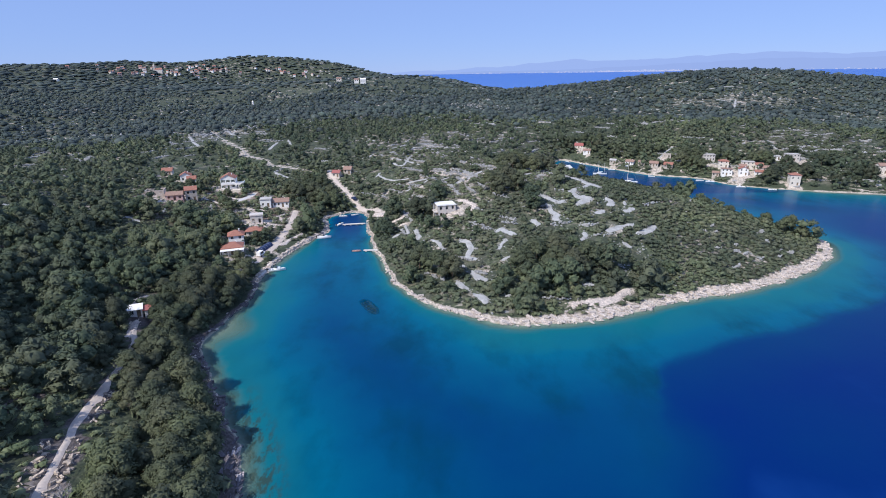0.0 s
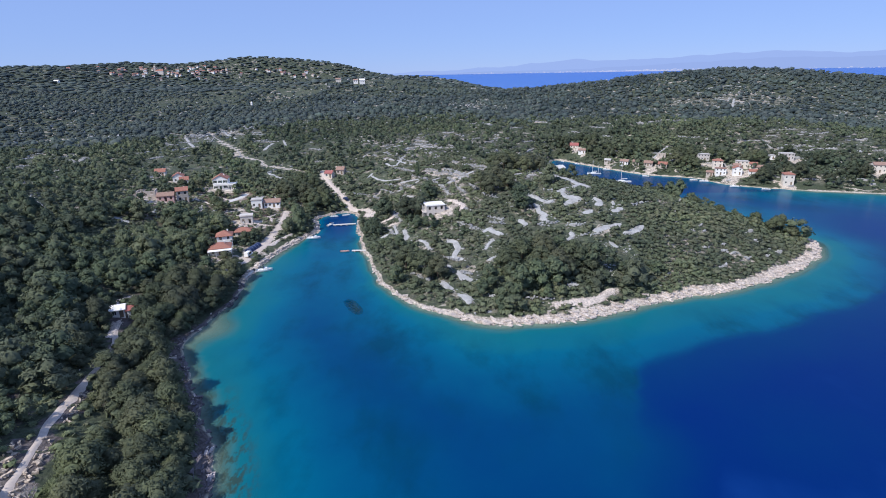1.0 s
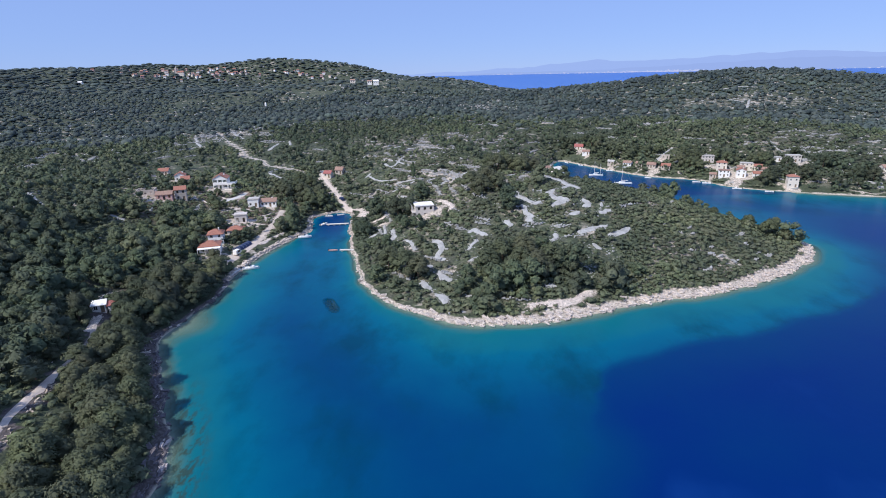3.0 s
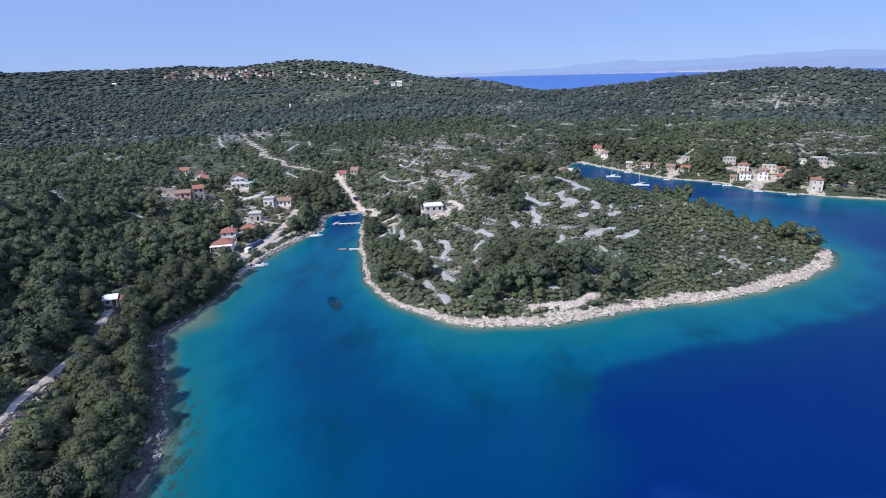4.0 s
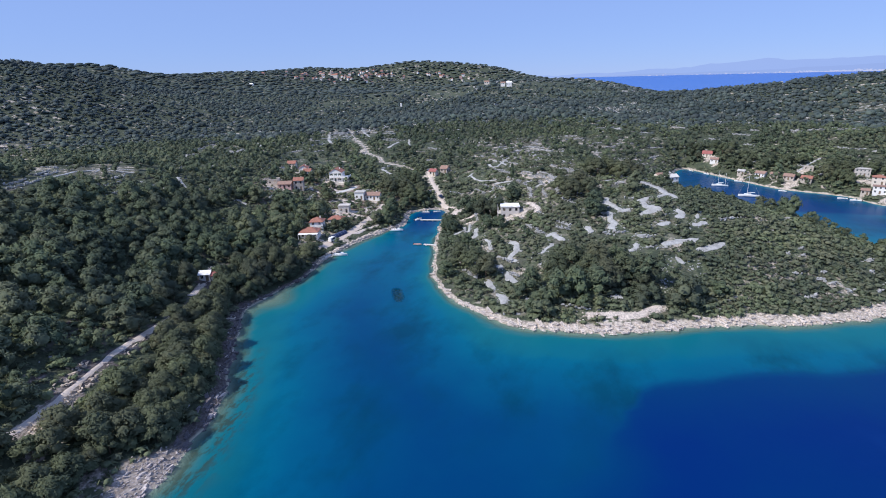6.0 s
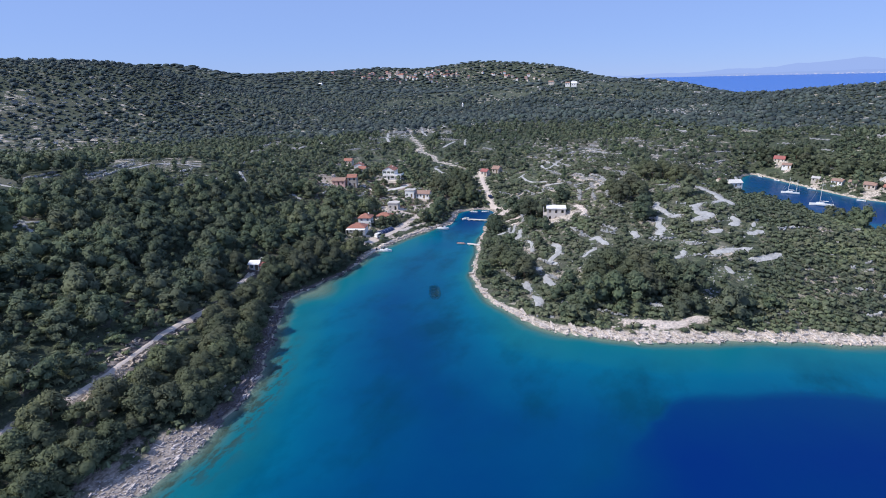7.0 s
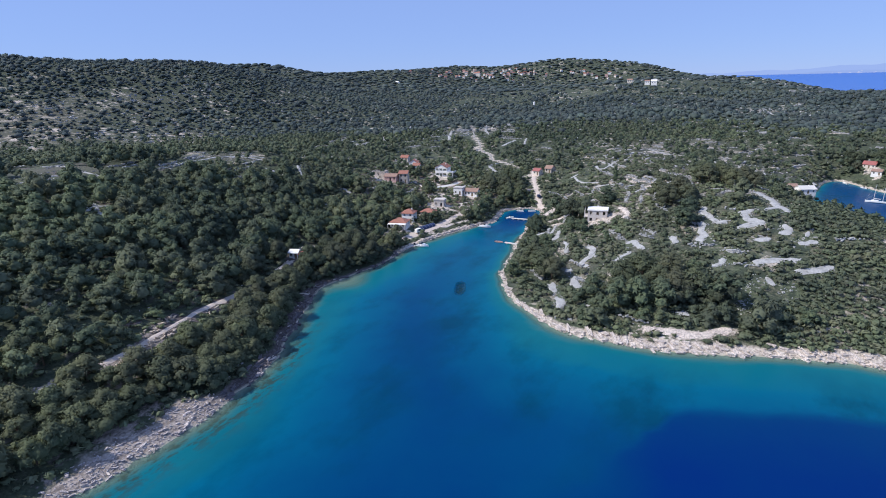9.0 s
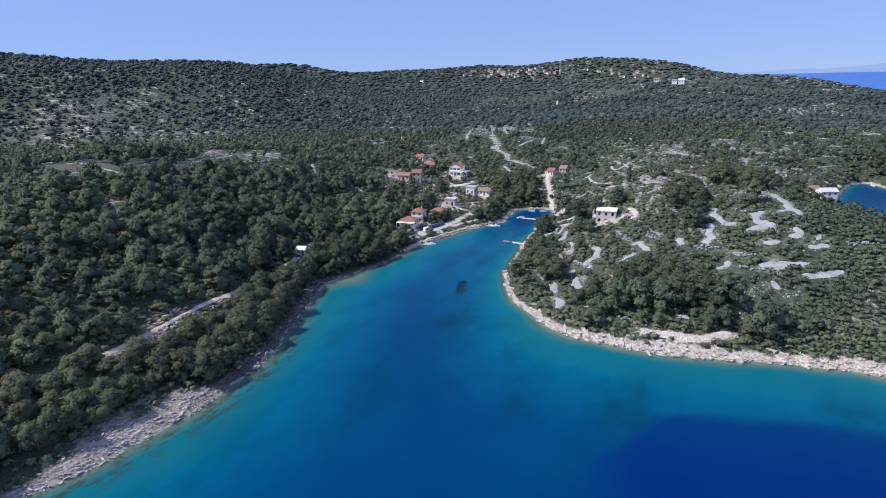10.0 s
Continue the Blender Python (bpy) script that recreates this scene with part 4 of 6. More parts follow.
def crown_shape(rng, lobes, sprays, spray, height, width, low=0.15, core=0.8, taper=0.75):
    """A crown about its foot: uneven lobes on a tapering dome, feathered with sprays of needles. Triangles, with soft normals."""
    vs, fs, ns, n = [], [], [], 0
    lean = rng.normal(0, 0.1, 2) * width
    middle = np.array([0, 0, height * (low + 0.3 * (1 - low))])
    for k in range(lobes):
        u = (k + 0.5) / lobes
        wide = 0.5 * width * (1 - u) ** taper * rng.uniform(0.8, 1.15)
        r = width * rng.uniform(0.17, 0.3) * (1.15 - 0.5 * u) if lobes > 1 else width * 0.42
        out = max(0.0, wide - 0.55 * r) if lobes > 1 else 0.0
        turn = k * 2.4 + rng.uniform(-.5, .5)
        tall = r * (0.85 if lobes > 1 else 0.42 * height / r)
        c = np.array([np.cos(turn) * out + lean[0] * u, np.sin(turn) * out + lean[1] * u, height * (low + (1 - low) * (0.22 + 0.66 * u if lobes > 1 else 0.5)) + rng.uniform(-.04, .04) * height])
        v = ICO_V * rng.uniform(0.72, 1.15, (len(ICO_V), 1)) * core * (r, r, tall)
        vs.append(v + c); fs.append(ICO_F + n); ns.append(ICO_V * (1, 1, r / tall)); n += len(v)
        ns[-1] = 0.6 * ns[-1] / np.linalg.norm(ns[-1], axis=1)[:, None] + 0.9 * (v + c - middle) / (0.5 * width) + (0, 0, 0.25)
        if sprays:
            way = rng.normal(size=(sprays, 3)); way[:, 2] = np.abs(way[:, 2]) - 0.35
            way /= np.linalg.norm(way, axis=1)[:, None]
            at = c + way * rng.uniform(0.7, 1.0 + 0.4 * rng.uniform(0, 1, (sprays, 1)) ** 2, (sprays, 1)) * (r, r, tall)
            soft = 0.6 * way + 0.9 * (at - middle) / (0.5 * width) + (0, 0, 0.25) + rng.normal(size=(sprays, 3)) * 0.22
            face = way + rng.normal(size=(sprays, 3)) * 0.35 + (0, 0, 0.45); face /= np.linalg.norm(face, axis=1)[:, None]
            a = way * (1, 1, 0.3) + rng.normal(size=(sprays, 3)) * 0.55 + (0, 0, 0.25)
            a -= face * np.sum(a * face, axis=1)[:, None]; a /= np.linalg.norm(a, axis=1)[:, None]
            b = np.cross(face, a)
            s = spray * rng.uniform(0.55, 1.3, (sprays, 1))
            vs.append(np.stack([at + a * s * 1.2, at - a * s * .5 + b * s * .45, at - a * s * .5 - b * s * .45], 1).reshape(-1, 3))
            ns.append(np.repeat(soft, 3, 0)); fs.append(np.arange(3 * sprays).reshape(-1, 3) + n); n += 3 * sprays
    normals = np.concatenate(ns)
    return np.concatenate(vs), np.concatenate(fs), normals / np.linalg.norm(normals, axis=1)[:, None]


def scattered(gap, box, seed):
    """Points of a shaken grid over x0, y0, x1, y1."""
    rng = np.random.default_rng(seed)
    x, y = np.meshgrid(np.arange(box[0], box[2], gap), np.arange(box[1], box[3], gap))
    x = x + rng.uniform(-.48, .48, x.shape) * gap
    y = y + rng.uniform(-.48, .48, y.shape) * gap
    return x.ravel(), y.ravel(), rng


def joined(name, shapes, x, y, z, size, rng, mat, label, category="trees"):
    """Many crowns in one mesh."""
    vs, fs, ts, ns, n = [], [], [], [], 0
    kind = rng.integers(0, len(shapes), len(x))
    turn = rng.uniform(0, 6.28, len(x))
    tint = np.clip(0.45 + 0.55 * rough(x, y, 28, 90) + rng.normal(0, 0.25, len(x)), 0, 1)
    for k, (v, f, soft) in enumerate(shapes):
        pick = np.nonzero(kind == k)[0]
        c, s = np.cos(turn[pick])[:, None], np.sin(turn[pick])[:, None]
        m = size[pick][:, None]
        squash = rng.uniform(0.85, 1.2, (len(pick), 1))
        p = np.stack([(v[:, 0] * c - v[:, 1] * s) * m + x[pick][:, None], (v[:, 0] * s + v[:, 1] * c) * m + y[pick][:, None],
                      v[:, 2] * m * squash + z[pick][:, None]], 2)
        vs.append(p.reshape(-1, 3))
        ns.append(np.stack([soft[:, 0] * c - soft[:, 1] * s, soft[:, 0] * s + soft[:, 1] * c, soft[:, 2] + 0 * c], 2).reshape(-1, 3))
        fs.append((f[None] + (np.arange(len(pick)) * len(v))[:, None, None]).reshape(-1, 3) + n)
        ts.append(np.repeat(tint[pick], len(v)))
        n += len(pick) * len(v)
    me = mesh_of(name, np.concatenate(vs), np.concatenate(fs), mat, True, {"tint": np.concatenate(ts)}, np.concatenate(ns))
    return tagged(new(name, me), label, category, kind="stuff")


shape_rng = np.random.default_rng(4)
PINE_NEAR = [crown_shape(shape_rng, 11, 112, 0.35, 6.6, 7.0, 0.14, 0.76, taper) for taper in (0.3, 0.45, 0.6, 0.36, 0.5)]
PINE_MID = [crown_shape(shape_rng, 6, 72, 0.42, 6.4, 6.6, 0.08, 0.82, taper) for taper in (0.35, 0.5, 0.75, 0.4, 0.6, 0.3)]
PINE_FAR = [crown_shape(shape_rng, 2, 24, 0.78, 4.6, 6.4, 0.0, 0.88, 0.6) for _ in range(6)]
PINE_DISTANT = [crown_shape(shape_rng, 1, 11, 1.4, 4.6, 8.0, 0.0, 0.95) for _ in range(6)]
WOOD_FAR = [crown_shape(shape_rng, 1, 0, 2.4, 4.2, 14.5, 0.0, 1.0) for _ in range(5)]
BUSH = [crown_shape(shape_rng, 1, 16, 0.48, 1.2, 2.5, 0.0, 0.75) for _ in range(6)]
BUSH_FAR = [crown_shape(shape_rng, 1, 2, 0.9, 1.7, 4.0, 0.0, 1.0) for _ in range(5)]
# ground point under the middle of the camera's path
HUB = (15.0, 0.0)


def clear_of_crowns(x, y):
    """Room that tall trees leave beside roads, stone heaps and houses, more of it on the camera's side, to keep them in
    view.
    """
    out = np.zeros(np.shape(x), bool)
    for width, line in ROADS + RUBBLE:
        out |= line_distance(x - 1.0, y + 1.0, line) < width * 0.5 + (0.1 if line is COAST_ROAD else 1.2) + 1.3 * rough(x, y, 12, 61)
    for width, line in RUBBLE_TOP + RUBBLE_MIDDLE + RUBBLE_FRONT + RUBBLE_FLANK + RUBBLE_TERRACE:
        for off in (3.2, 5.4):
            out |= line_distance(x, y + off, line) < width * 0.5 + 1.0
    for cx, cy, r in YARDS:
        out |= np.hypot(x - cx - 1.5, y - cy + 2.5) < r * 0.75 + 1.5
    return out


CLEARINGS = (RUBBLE_TOP + RUBBLE_MIDDLE + RUBBLE_FRONT + RUBBLE_FLANK + RUBBLE_TERRACE + RUBBLE_UPPER + RUBBLE_FAR[:2] + RUBBLE_FIELDS + RUBBLE_YARDS[:5]
             + RUBBLE_VILLAGE + [w for w in WALLS if w[1][0][1] < 330])
INLET = [(8.0, [(68, 338), (84, 344), (98, 318)])]


def view_headroom(x, y, z, reach, lines=None):
    """How high plants may stand so that the camera still sees the stone clearings and the inlet."""
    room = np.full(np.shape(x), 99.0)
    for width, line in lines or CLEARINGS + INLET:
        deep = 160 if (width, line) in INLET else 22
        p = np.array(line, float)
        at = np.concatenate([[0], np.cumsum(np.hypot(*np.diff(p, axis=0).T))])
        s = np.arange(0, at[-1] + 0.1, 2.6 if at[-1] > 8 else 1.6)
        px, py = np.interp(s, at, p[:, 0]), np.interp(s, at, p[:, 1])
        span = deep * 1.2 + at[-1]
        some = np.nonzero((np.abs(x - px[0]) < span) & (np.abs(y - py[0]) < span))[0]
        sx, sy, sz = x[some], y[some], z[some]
        # plants are kept below sight lines to HUB at the camera's height, 66
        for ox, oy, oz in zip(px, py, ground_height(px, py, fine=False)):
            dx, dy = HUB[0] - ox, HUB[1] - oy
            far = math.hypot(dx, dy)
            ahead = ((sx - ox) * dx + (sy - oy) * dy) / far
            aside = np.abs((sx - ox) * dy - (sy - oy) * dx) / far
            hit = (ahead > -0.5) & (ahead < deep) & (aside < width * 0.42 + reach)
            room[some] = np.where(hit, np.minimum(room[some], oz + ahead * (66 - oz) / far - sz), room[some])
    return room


def planted(gap, seed, near, far, box, spare=0.0, tall=False):
    x, y, rng = scattered(gap, box, seed)
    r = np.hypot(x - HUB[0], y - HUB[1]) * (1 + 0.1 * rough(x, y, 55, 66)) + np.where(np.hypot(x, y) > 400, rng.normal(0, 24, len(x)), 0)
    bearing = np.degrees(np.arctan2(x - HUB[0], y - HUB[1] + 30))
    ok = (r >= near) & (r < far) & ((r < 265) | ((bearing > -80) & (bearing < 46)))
    x, y = x[ok], y[ok]
    d = shore_distance(x, y)
    keep = (rng.uniform(size=len(x)) < np.maximum(wood_density(x, y, d), spare * np.where(maquis_at(x, y), 2.6, np.where((x > -45) & (x < 125) & (y < 300) & (y > 120), 1.5, np.where((x < -50) & (y < 190), 2.2, 1.0))) * (wood_density(x, y, d) > 0))) & (d > shore_width(x, y) * 0.8 + (np.where(x < -45, np.where(y < 62, 4.0, np.where(y < 128, 2.4, 0.6)), 2.2) if tall else 0.0))
    if tall:
        keep &= ~clear_of_crowns(x, y)
    x, y, d = x[keep], y[keep], d[keep]
    z = ground_height(x, y, d)
    keep = z > 1.0
    return x[keep], y[keep], z[keep] - 0.15, rng


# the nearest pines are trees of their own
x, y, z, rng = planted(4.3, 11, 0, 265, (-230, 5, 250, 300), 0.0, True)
room = view_headroom(x, y, z, 2.2)
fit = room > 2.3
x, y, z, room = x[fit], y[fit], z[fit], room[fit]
edge = SHORE[(SHORE[:, 0] < -45) & (SHORE[:, 1] > 14) & (SHORE[:, 1] < 176)]      # pines that lean over the western shore
along = np.concatenate([[0], np.cumsum(np.hypot(*np.diff(edge, axis=0).T))])
steps = np.arange(0, along[-1], 3.1) + rng.uniform(-1, 1, len(np.arange(0, along[-1], 3.1)))
ex, ey = np.interp(steps, along, edge[:, 0]), np.interp(steps, along, edge[:, 1])
ex = ex - np.where((ey < 62) & (ey > 22), rng.uniform(9.4, 11.6, len(ex)), np.where(ey < 122, rng.uniform(5.2, 7.4, len(ex)), rng.uniform(3.0, 5.0, len(ex))))
x, y, z, room = np.concatenate([x, ex]), np.concatenate([y, ey]), np.concatenate([z, ground_height(ex, ey) - 0.15]), np.concatenate([room, np.where(ey < 66, 6.4, np.where(ey < 122, 5.6, 4.6))])
order = np.argsort(line_distance(x, y, NEAREST))
single, rest = order[:193], order[193:]


def pine_tree(k):
    v, f, soft = PINE_NEAR[k]
    tree = new("pine_tree")
    tagged(tree, "Aleppo pine with a broad uneven dark green crown", "tree", "pines by the shore")
    bm = bmesh.new()
    bmesh.ops.create_cone(bm, cap_ends=True, segments=7, radius1=0.24, radius2=0.08, depth=5.0, matrix=Matrix.Translation((0, 0, 2.2)))
    for limb in range(4):
        m = Matrix.Rotation(limb * 1.7, 4, "Z") @ Matrix.Translation((0, 0, 2.0 + 0.6 * limb)) @ Matrix.Rotation(0.95, 4, "X")
        bmesh.ops.create_cone(bm, cap_ends=False, segments=5, radius1=0.1, radius2=0.03, depth=2.8, matrix=m @ Matrix.Translation((0, 0, 1.3)))
    me = bpy.data.meshes.new("trunk")
    bm.to_mesh(me)
    bm.free()
    me.materials.append(BARK)
    new("trunk", me).parent = tree
    new("crown", mesh_of("crown", v, f, SHORE_PINE, True, None, soft)).parent = tree
    return tree


first = [pine_tree(k) for k in range(5)]
for count, i in enumerate(single):
    m = pose(x[i], y[i], z[i], rng.uniform(-5, 5), rng.uniform(-5, 5), rng.uniform(0, 360))
    size = min(0.5 + 0.65 * rng.uniform() ** 1.3, room[i] / 6.4)
    if count < 5:
        first[count].matrix_basis = m
        first[count].scale = (size, size, size)
    else:
        copy_thing(first[count % 5], m).scale = (size, size, size * rng.uniform(0.85, 1.15))

low = maquis_at(x[rest], y[rest])
tall = rest[~low]
joined("pine_wood", PINE_MID, x[tall], y[tall], z[tall], np.minimum((0.42 + 0.78 * rng.uniform(0, 1, len(tall)) ** 1.7) * np.where((x[tall] > -45) & (y[tall] > 120) & (y[tall] < 240), 1.3, np.where(x[tall] < -95, 1.22, 1.05)), room[tall] / 6.2), rng, PINE, "dense Aleppo pine wood on the slopes round the cove")
few = rest[low][rng.uniform(size=low.sum()) < 0.16]
joined("low_pines", PINE_MID, x[few], y[few], z[few] - 0.5, np.minimum(rng.uniform(0.28, 0.58, len(few)), room[few] / 6.6), rng, MAQUIS, "low pines and oaks on the headland")
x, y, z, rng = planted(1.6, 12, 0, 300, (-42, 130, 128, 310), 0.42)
fit = view_headroom(x, y, z, 1.3, CLEARINGS) > 1.3
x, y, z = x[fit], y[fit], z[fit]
joined("maquis_shrubs", BUSH, x, y, z + .1, rng.uniform(0.6, 1.0, len(x)) ** 2 * np.where(maquis_at(x, y), 1.5, 1.6), rng, MAQUIS, "low grey-green maquis shrubs on the headland", "shrubs")
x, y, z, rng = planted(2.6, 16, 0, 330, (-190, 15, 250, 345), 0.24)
low = ~((x > -42) & (x < 128) & (y > 130) & (y < 245))
joined("undergrowth", BUSH, x[low], y[low], z[low] + .1, rng.uniform(0.6, 1.5, low.sum()), rng, MAQUIS, "grey-green shrubs between pines and stones", "shrubs")
x, y, z, rng = planted(2.9, 21, 320, 440, (58, 300, 265, 440), 0.55)
joined("harbour_shrubs", BUSH, x, y, z + .1, rng.uniform(0.6, 1.6, len(x)), rng, MAQUIS, "grey-green shrubs between the harbour's houses", "shrubs")
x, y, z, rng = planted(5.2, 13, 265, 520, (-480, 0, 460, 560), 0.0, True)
room = view_headroom(x, y, z, 2.6, [(3.0, HILL_TRACK)] + RUBBLE_HILL + RUBBLE_UPPER + WALLS)
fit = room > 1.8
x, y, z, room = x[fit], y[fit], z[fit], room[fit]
joined("hill_wood", PINE_FAR, x, y, z, np.minimum(rng.uniform(0.5, 1.25, len(x)), room / 4.8), rng, PINE, "mixed pine and maquis wood on the inland hills")
x, y, z, rng = planted(5.5, 17, 330, 520, (-400, 100, 400, 540), 0.25)
fit = view_headroom(x, y, z, 1.5, [(3.0, HILL_TRACK)] + RUBBLE_HILL + WALLS) > 2.0
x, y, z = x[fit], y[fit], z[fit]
joined("hill_shrubs", BUSH, x, y, z + .1, rng.uniform(0.9, 2.0, len(x)), rng, MAQUIS, "shrubs on the terraced hills", "shrubs")
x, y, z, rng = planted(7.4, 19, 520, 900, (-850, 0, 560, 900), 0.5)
joined("field_shrubs", BUSH_FAR, x, y, z + .1, rng.uniform(0.7, 1.7, len(x)), rng, HAZE_PINE, "shrubs between the trees of the far slopes", "shrubs")
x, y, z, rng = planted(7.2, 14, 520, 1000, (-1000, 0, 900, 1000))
joined("distant_wood", PINE_DISTANT, x, y, z, (0.4 + 1.0 * rng.uniform(0, 1, len(x)) ** 2) * np.where(x < -330, 0.85, 1.0), rng, HAZE_PINE, "distant wooded hillside", "woods")
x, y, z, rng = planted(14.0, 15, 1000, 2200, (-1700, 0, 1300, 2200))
joined("far_wood", WOOD_FAR, x, y, z, 0.55 + 0.9 * rng.uniform(0, 1, len(x)) ** 2, rng, HAZE_PINE, "far woods on the ridges", "woods")

# garden shrubs among the houses
x, y, rng = scattered(2.2, (-165, 178, -84, 300), 18)
ok = (rng.uniform(size=len(x)) < 0.62 + 0.5 * rough(x, y, 9, 44)) & (shore_distance(x, y) > 4)
for width, line in ROADS:
    ok &= line_distance(x, y, line) > width * 0.5 + 1.0
for hx, hy in VILLAGE_HOUSES:
    ok &= np.hypot(x - hx, y - hy) > 5.2
x, y = x[ok], y[ok]
joined("garden_shrubs", BUSH, x, y, ground_height(x, y), rng.uniform(0.4, 1.05, len(x)), rng, MAQUIS, "shrubs and small garden trees between the cove's houses", "shrubs")


# ---- building parts ----
def part(name, bm, mat, parent, label=""):
    me = bpy.data.meshes.new(name)
    bm.normal_update()
    bm.to_mesh(me)
    bm.free()
    me.materials.append(mat)
    ob = new(name, me)
    ob.parent = parent
    return tagged(ob, label)


def block(bm, x0, y0, z0, x1, y1, z1):
    m = Matrix.Translation(((x0 + x1) / 2, (y0 + y1) / 2, (z0 + z1) / 2)) @ Matrix.Diagonal((x1 - x0, y1 - y0, z1 - z0, 1))
    bmesh.ops.create_cube(bm, size=1, matrix=m)


def wall_shape(length, height, holes, thick=0.3):
    """An upright wall along x from 0 to length, its outside at y = 0, with openings (x0, z0, x1, z1) right through it."""
    xs = sorted({0, length, *(h[0] for h in holes), *(h[2] for h in holes)})
    zs = sorted({-1.5, height, *(h[1] for h in holes), *(h[3] for h in holes)})
    bm = bmesh.new()
    for x0, x1 in zip(xs[:-1], xs[1:]):
        for z0, z1 in zip(zs[:-1], zs[1:]):
            cx, cz = (x0 + x1) / 2, (z0 + z1) / 2
            if not any(h[0] < cx < h[2] and h[1] < cz < h[3] for h in holes):
                block(bm, x0, 0, z0, x1, thick, z1)
    bmesh.ops.remove_doubles(bm, verts=bm.verts, dist=0.001)
    return bm


def openings(length, storeys, per_floor, door=False, floor=2.7, wide=0.95, tall=1.25):
    out = []
    for s in range(storeys):
        for k in range(per_floor):
            c = length * (k + 0.5) / per_floor
            if door and s == 0 and k == per_floor // 2:
                out.append((c - 0.5, 0.05, c + 0.5, 2.1))
            else:
                out.append((c - wide / 2, s * floor + 0.95, c + wide / 2, s * floor + 0.95 + tall))
    return out


def gable_roof(width, depth, eave, rise, over=0.35, thick=0.16, ridge_along_x=True):
    """Two slabs that meet in a ridge, about the middle of the plan."""
    if not ridge_along_x:
        width, depth = depth, width
    bm = bmesh.new()
    w, d = width / 2 + over, depth / 2 + over
    drop = rise * over / (depth / 2)
    for side in (-1, 1):
        ring = [(-w, side * d, eave - drop), (w, side * d, eave - drop), (w, 0, eave + rise), (-w, 0, eave + rise)]
        lower = [bm.verts.new(p) for p in ring]
        upper = [bm.verts.new((p[0], p[1], p[2] + thick)) for p in ring]
        bm.faces.new(lower), bm.faces.new(upper)
        for i in range(4):
            bm.faces.new((lower[i], lower[(i + 1) % 4], upper[(i + 1) % 4], upper[i]))
    if not ridge_along_x:
        bmesh.ops.rotate(bm, verts=bm.verts, matrix=Matrix.Rotation(math.pi / 2, 3, "Z"))
    bmesh.ops.recalc_face_normals(bm, faces=bm.faces)
    return bm


def hip_roof(width, depth, eave, rise, over=0.4, thick=0.15):
    bm = bmesh.new()
    w, d = width / 2 + over, depth / 2 + over
    r = max(0.05, (width - depth) / 2)
    base = [bm.verts.new(p) for p in ((-w, -d, eave - .1), (w, -d, eave - .1), (w, d, eave - .1), (-w, d, eave - .1))]
    edge = [bm.verts.new(p) for p in ((-w, -d, eave - .1 + thick), (w, -d, eave - .1 + thick), (w, d, eave - .1 + thick), (-w, d, eave - .1 + thick))]
    a, b = bm.verts.new((-r, 0, eave + rise)), bm.verts.new((r, 0, eave + rise))
    bm.faces.new(base)
    for i in range(4):
        bm.faces.new((base[i], base[(i + 1) % 4], edge[(i + 1) % 4], edge[i]))
    bm.faces.new((edge[0], edge[1], b, a)), bm.faces.new((edge[1], edge[2], b)), bm.faces.new((edge[2], edge[3], a, b)), bm.faces.new((edge[3], edge[0], a))
    bmesh.ops.recalc_face_normals(bm, faces=bm.faces)
    return bm


def gable_wall(length, eave, rise):
    bm = bmesh.new()
    ring = [(0, eave), (length, eave), (length / 2, eave + rise)]
    near, far = [bm.verts.new((x, 0.004, z)) for x, z in ring], [bm.verts.new((x, 0.296, z)) for x, z in ring]
    bm.faces.new(near), bm.faces.new(far)
    for i in range(3):
        bm.faces.new((near[i], near[(i + 1) % 3], far[(i + 1) % 3], far[i]))
    bmesh.ops.recalc_face_normals(bm, faces=bm.faces)
    return bm


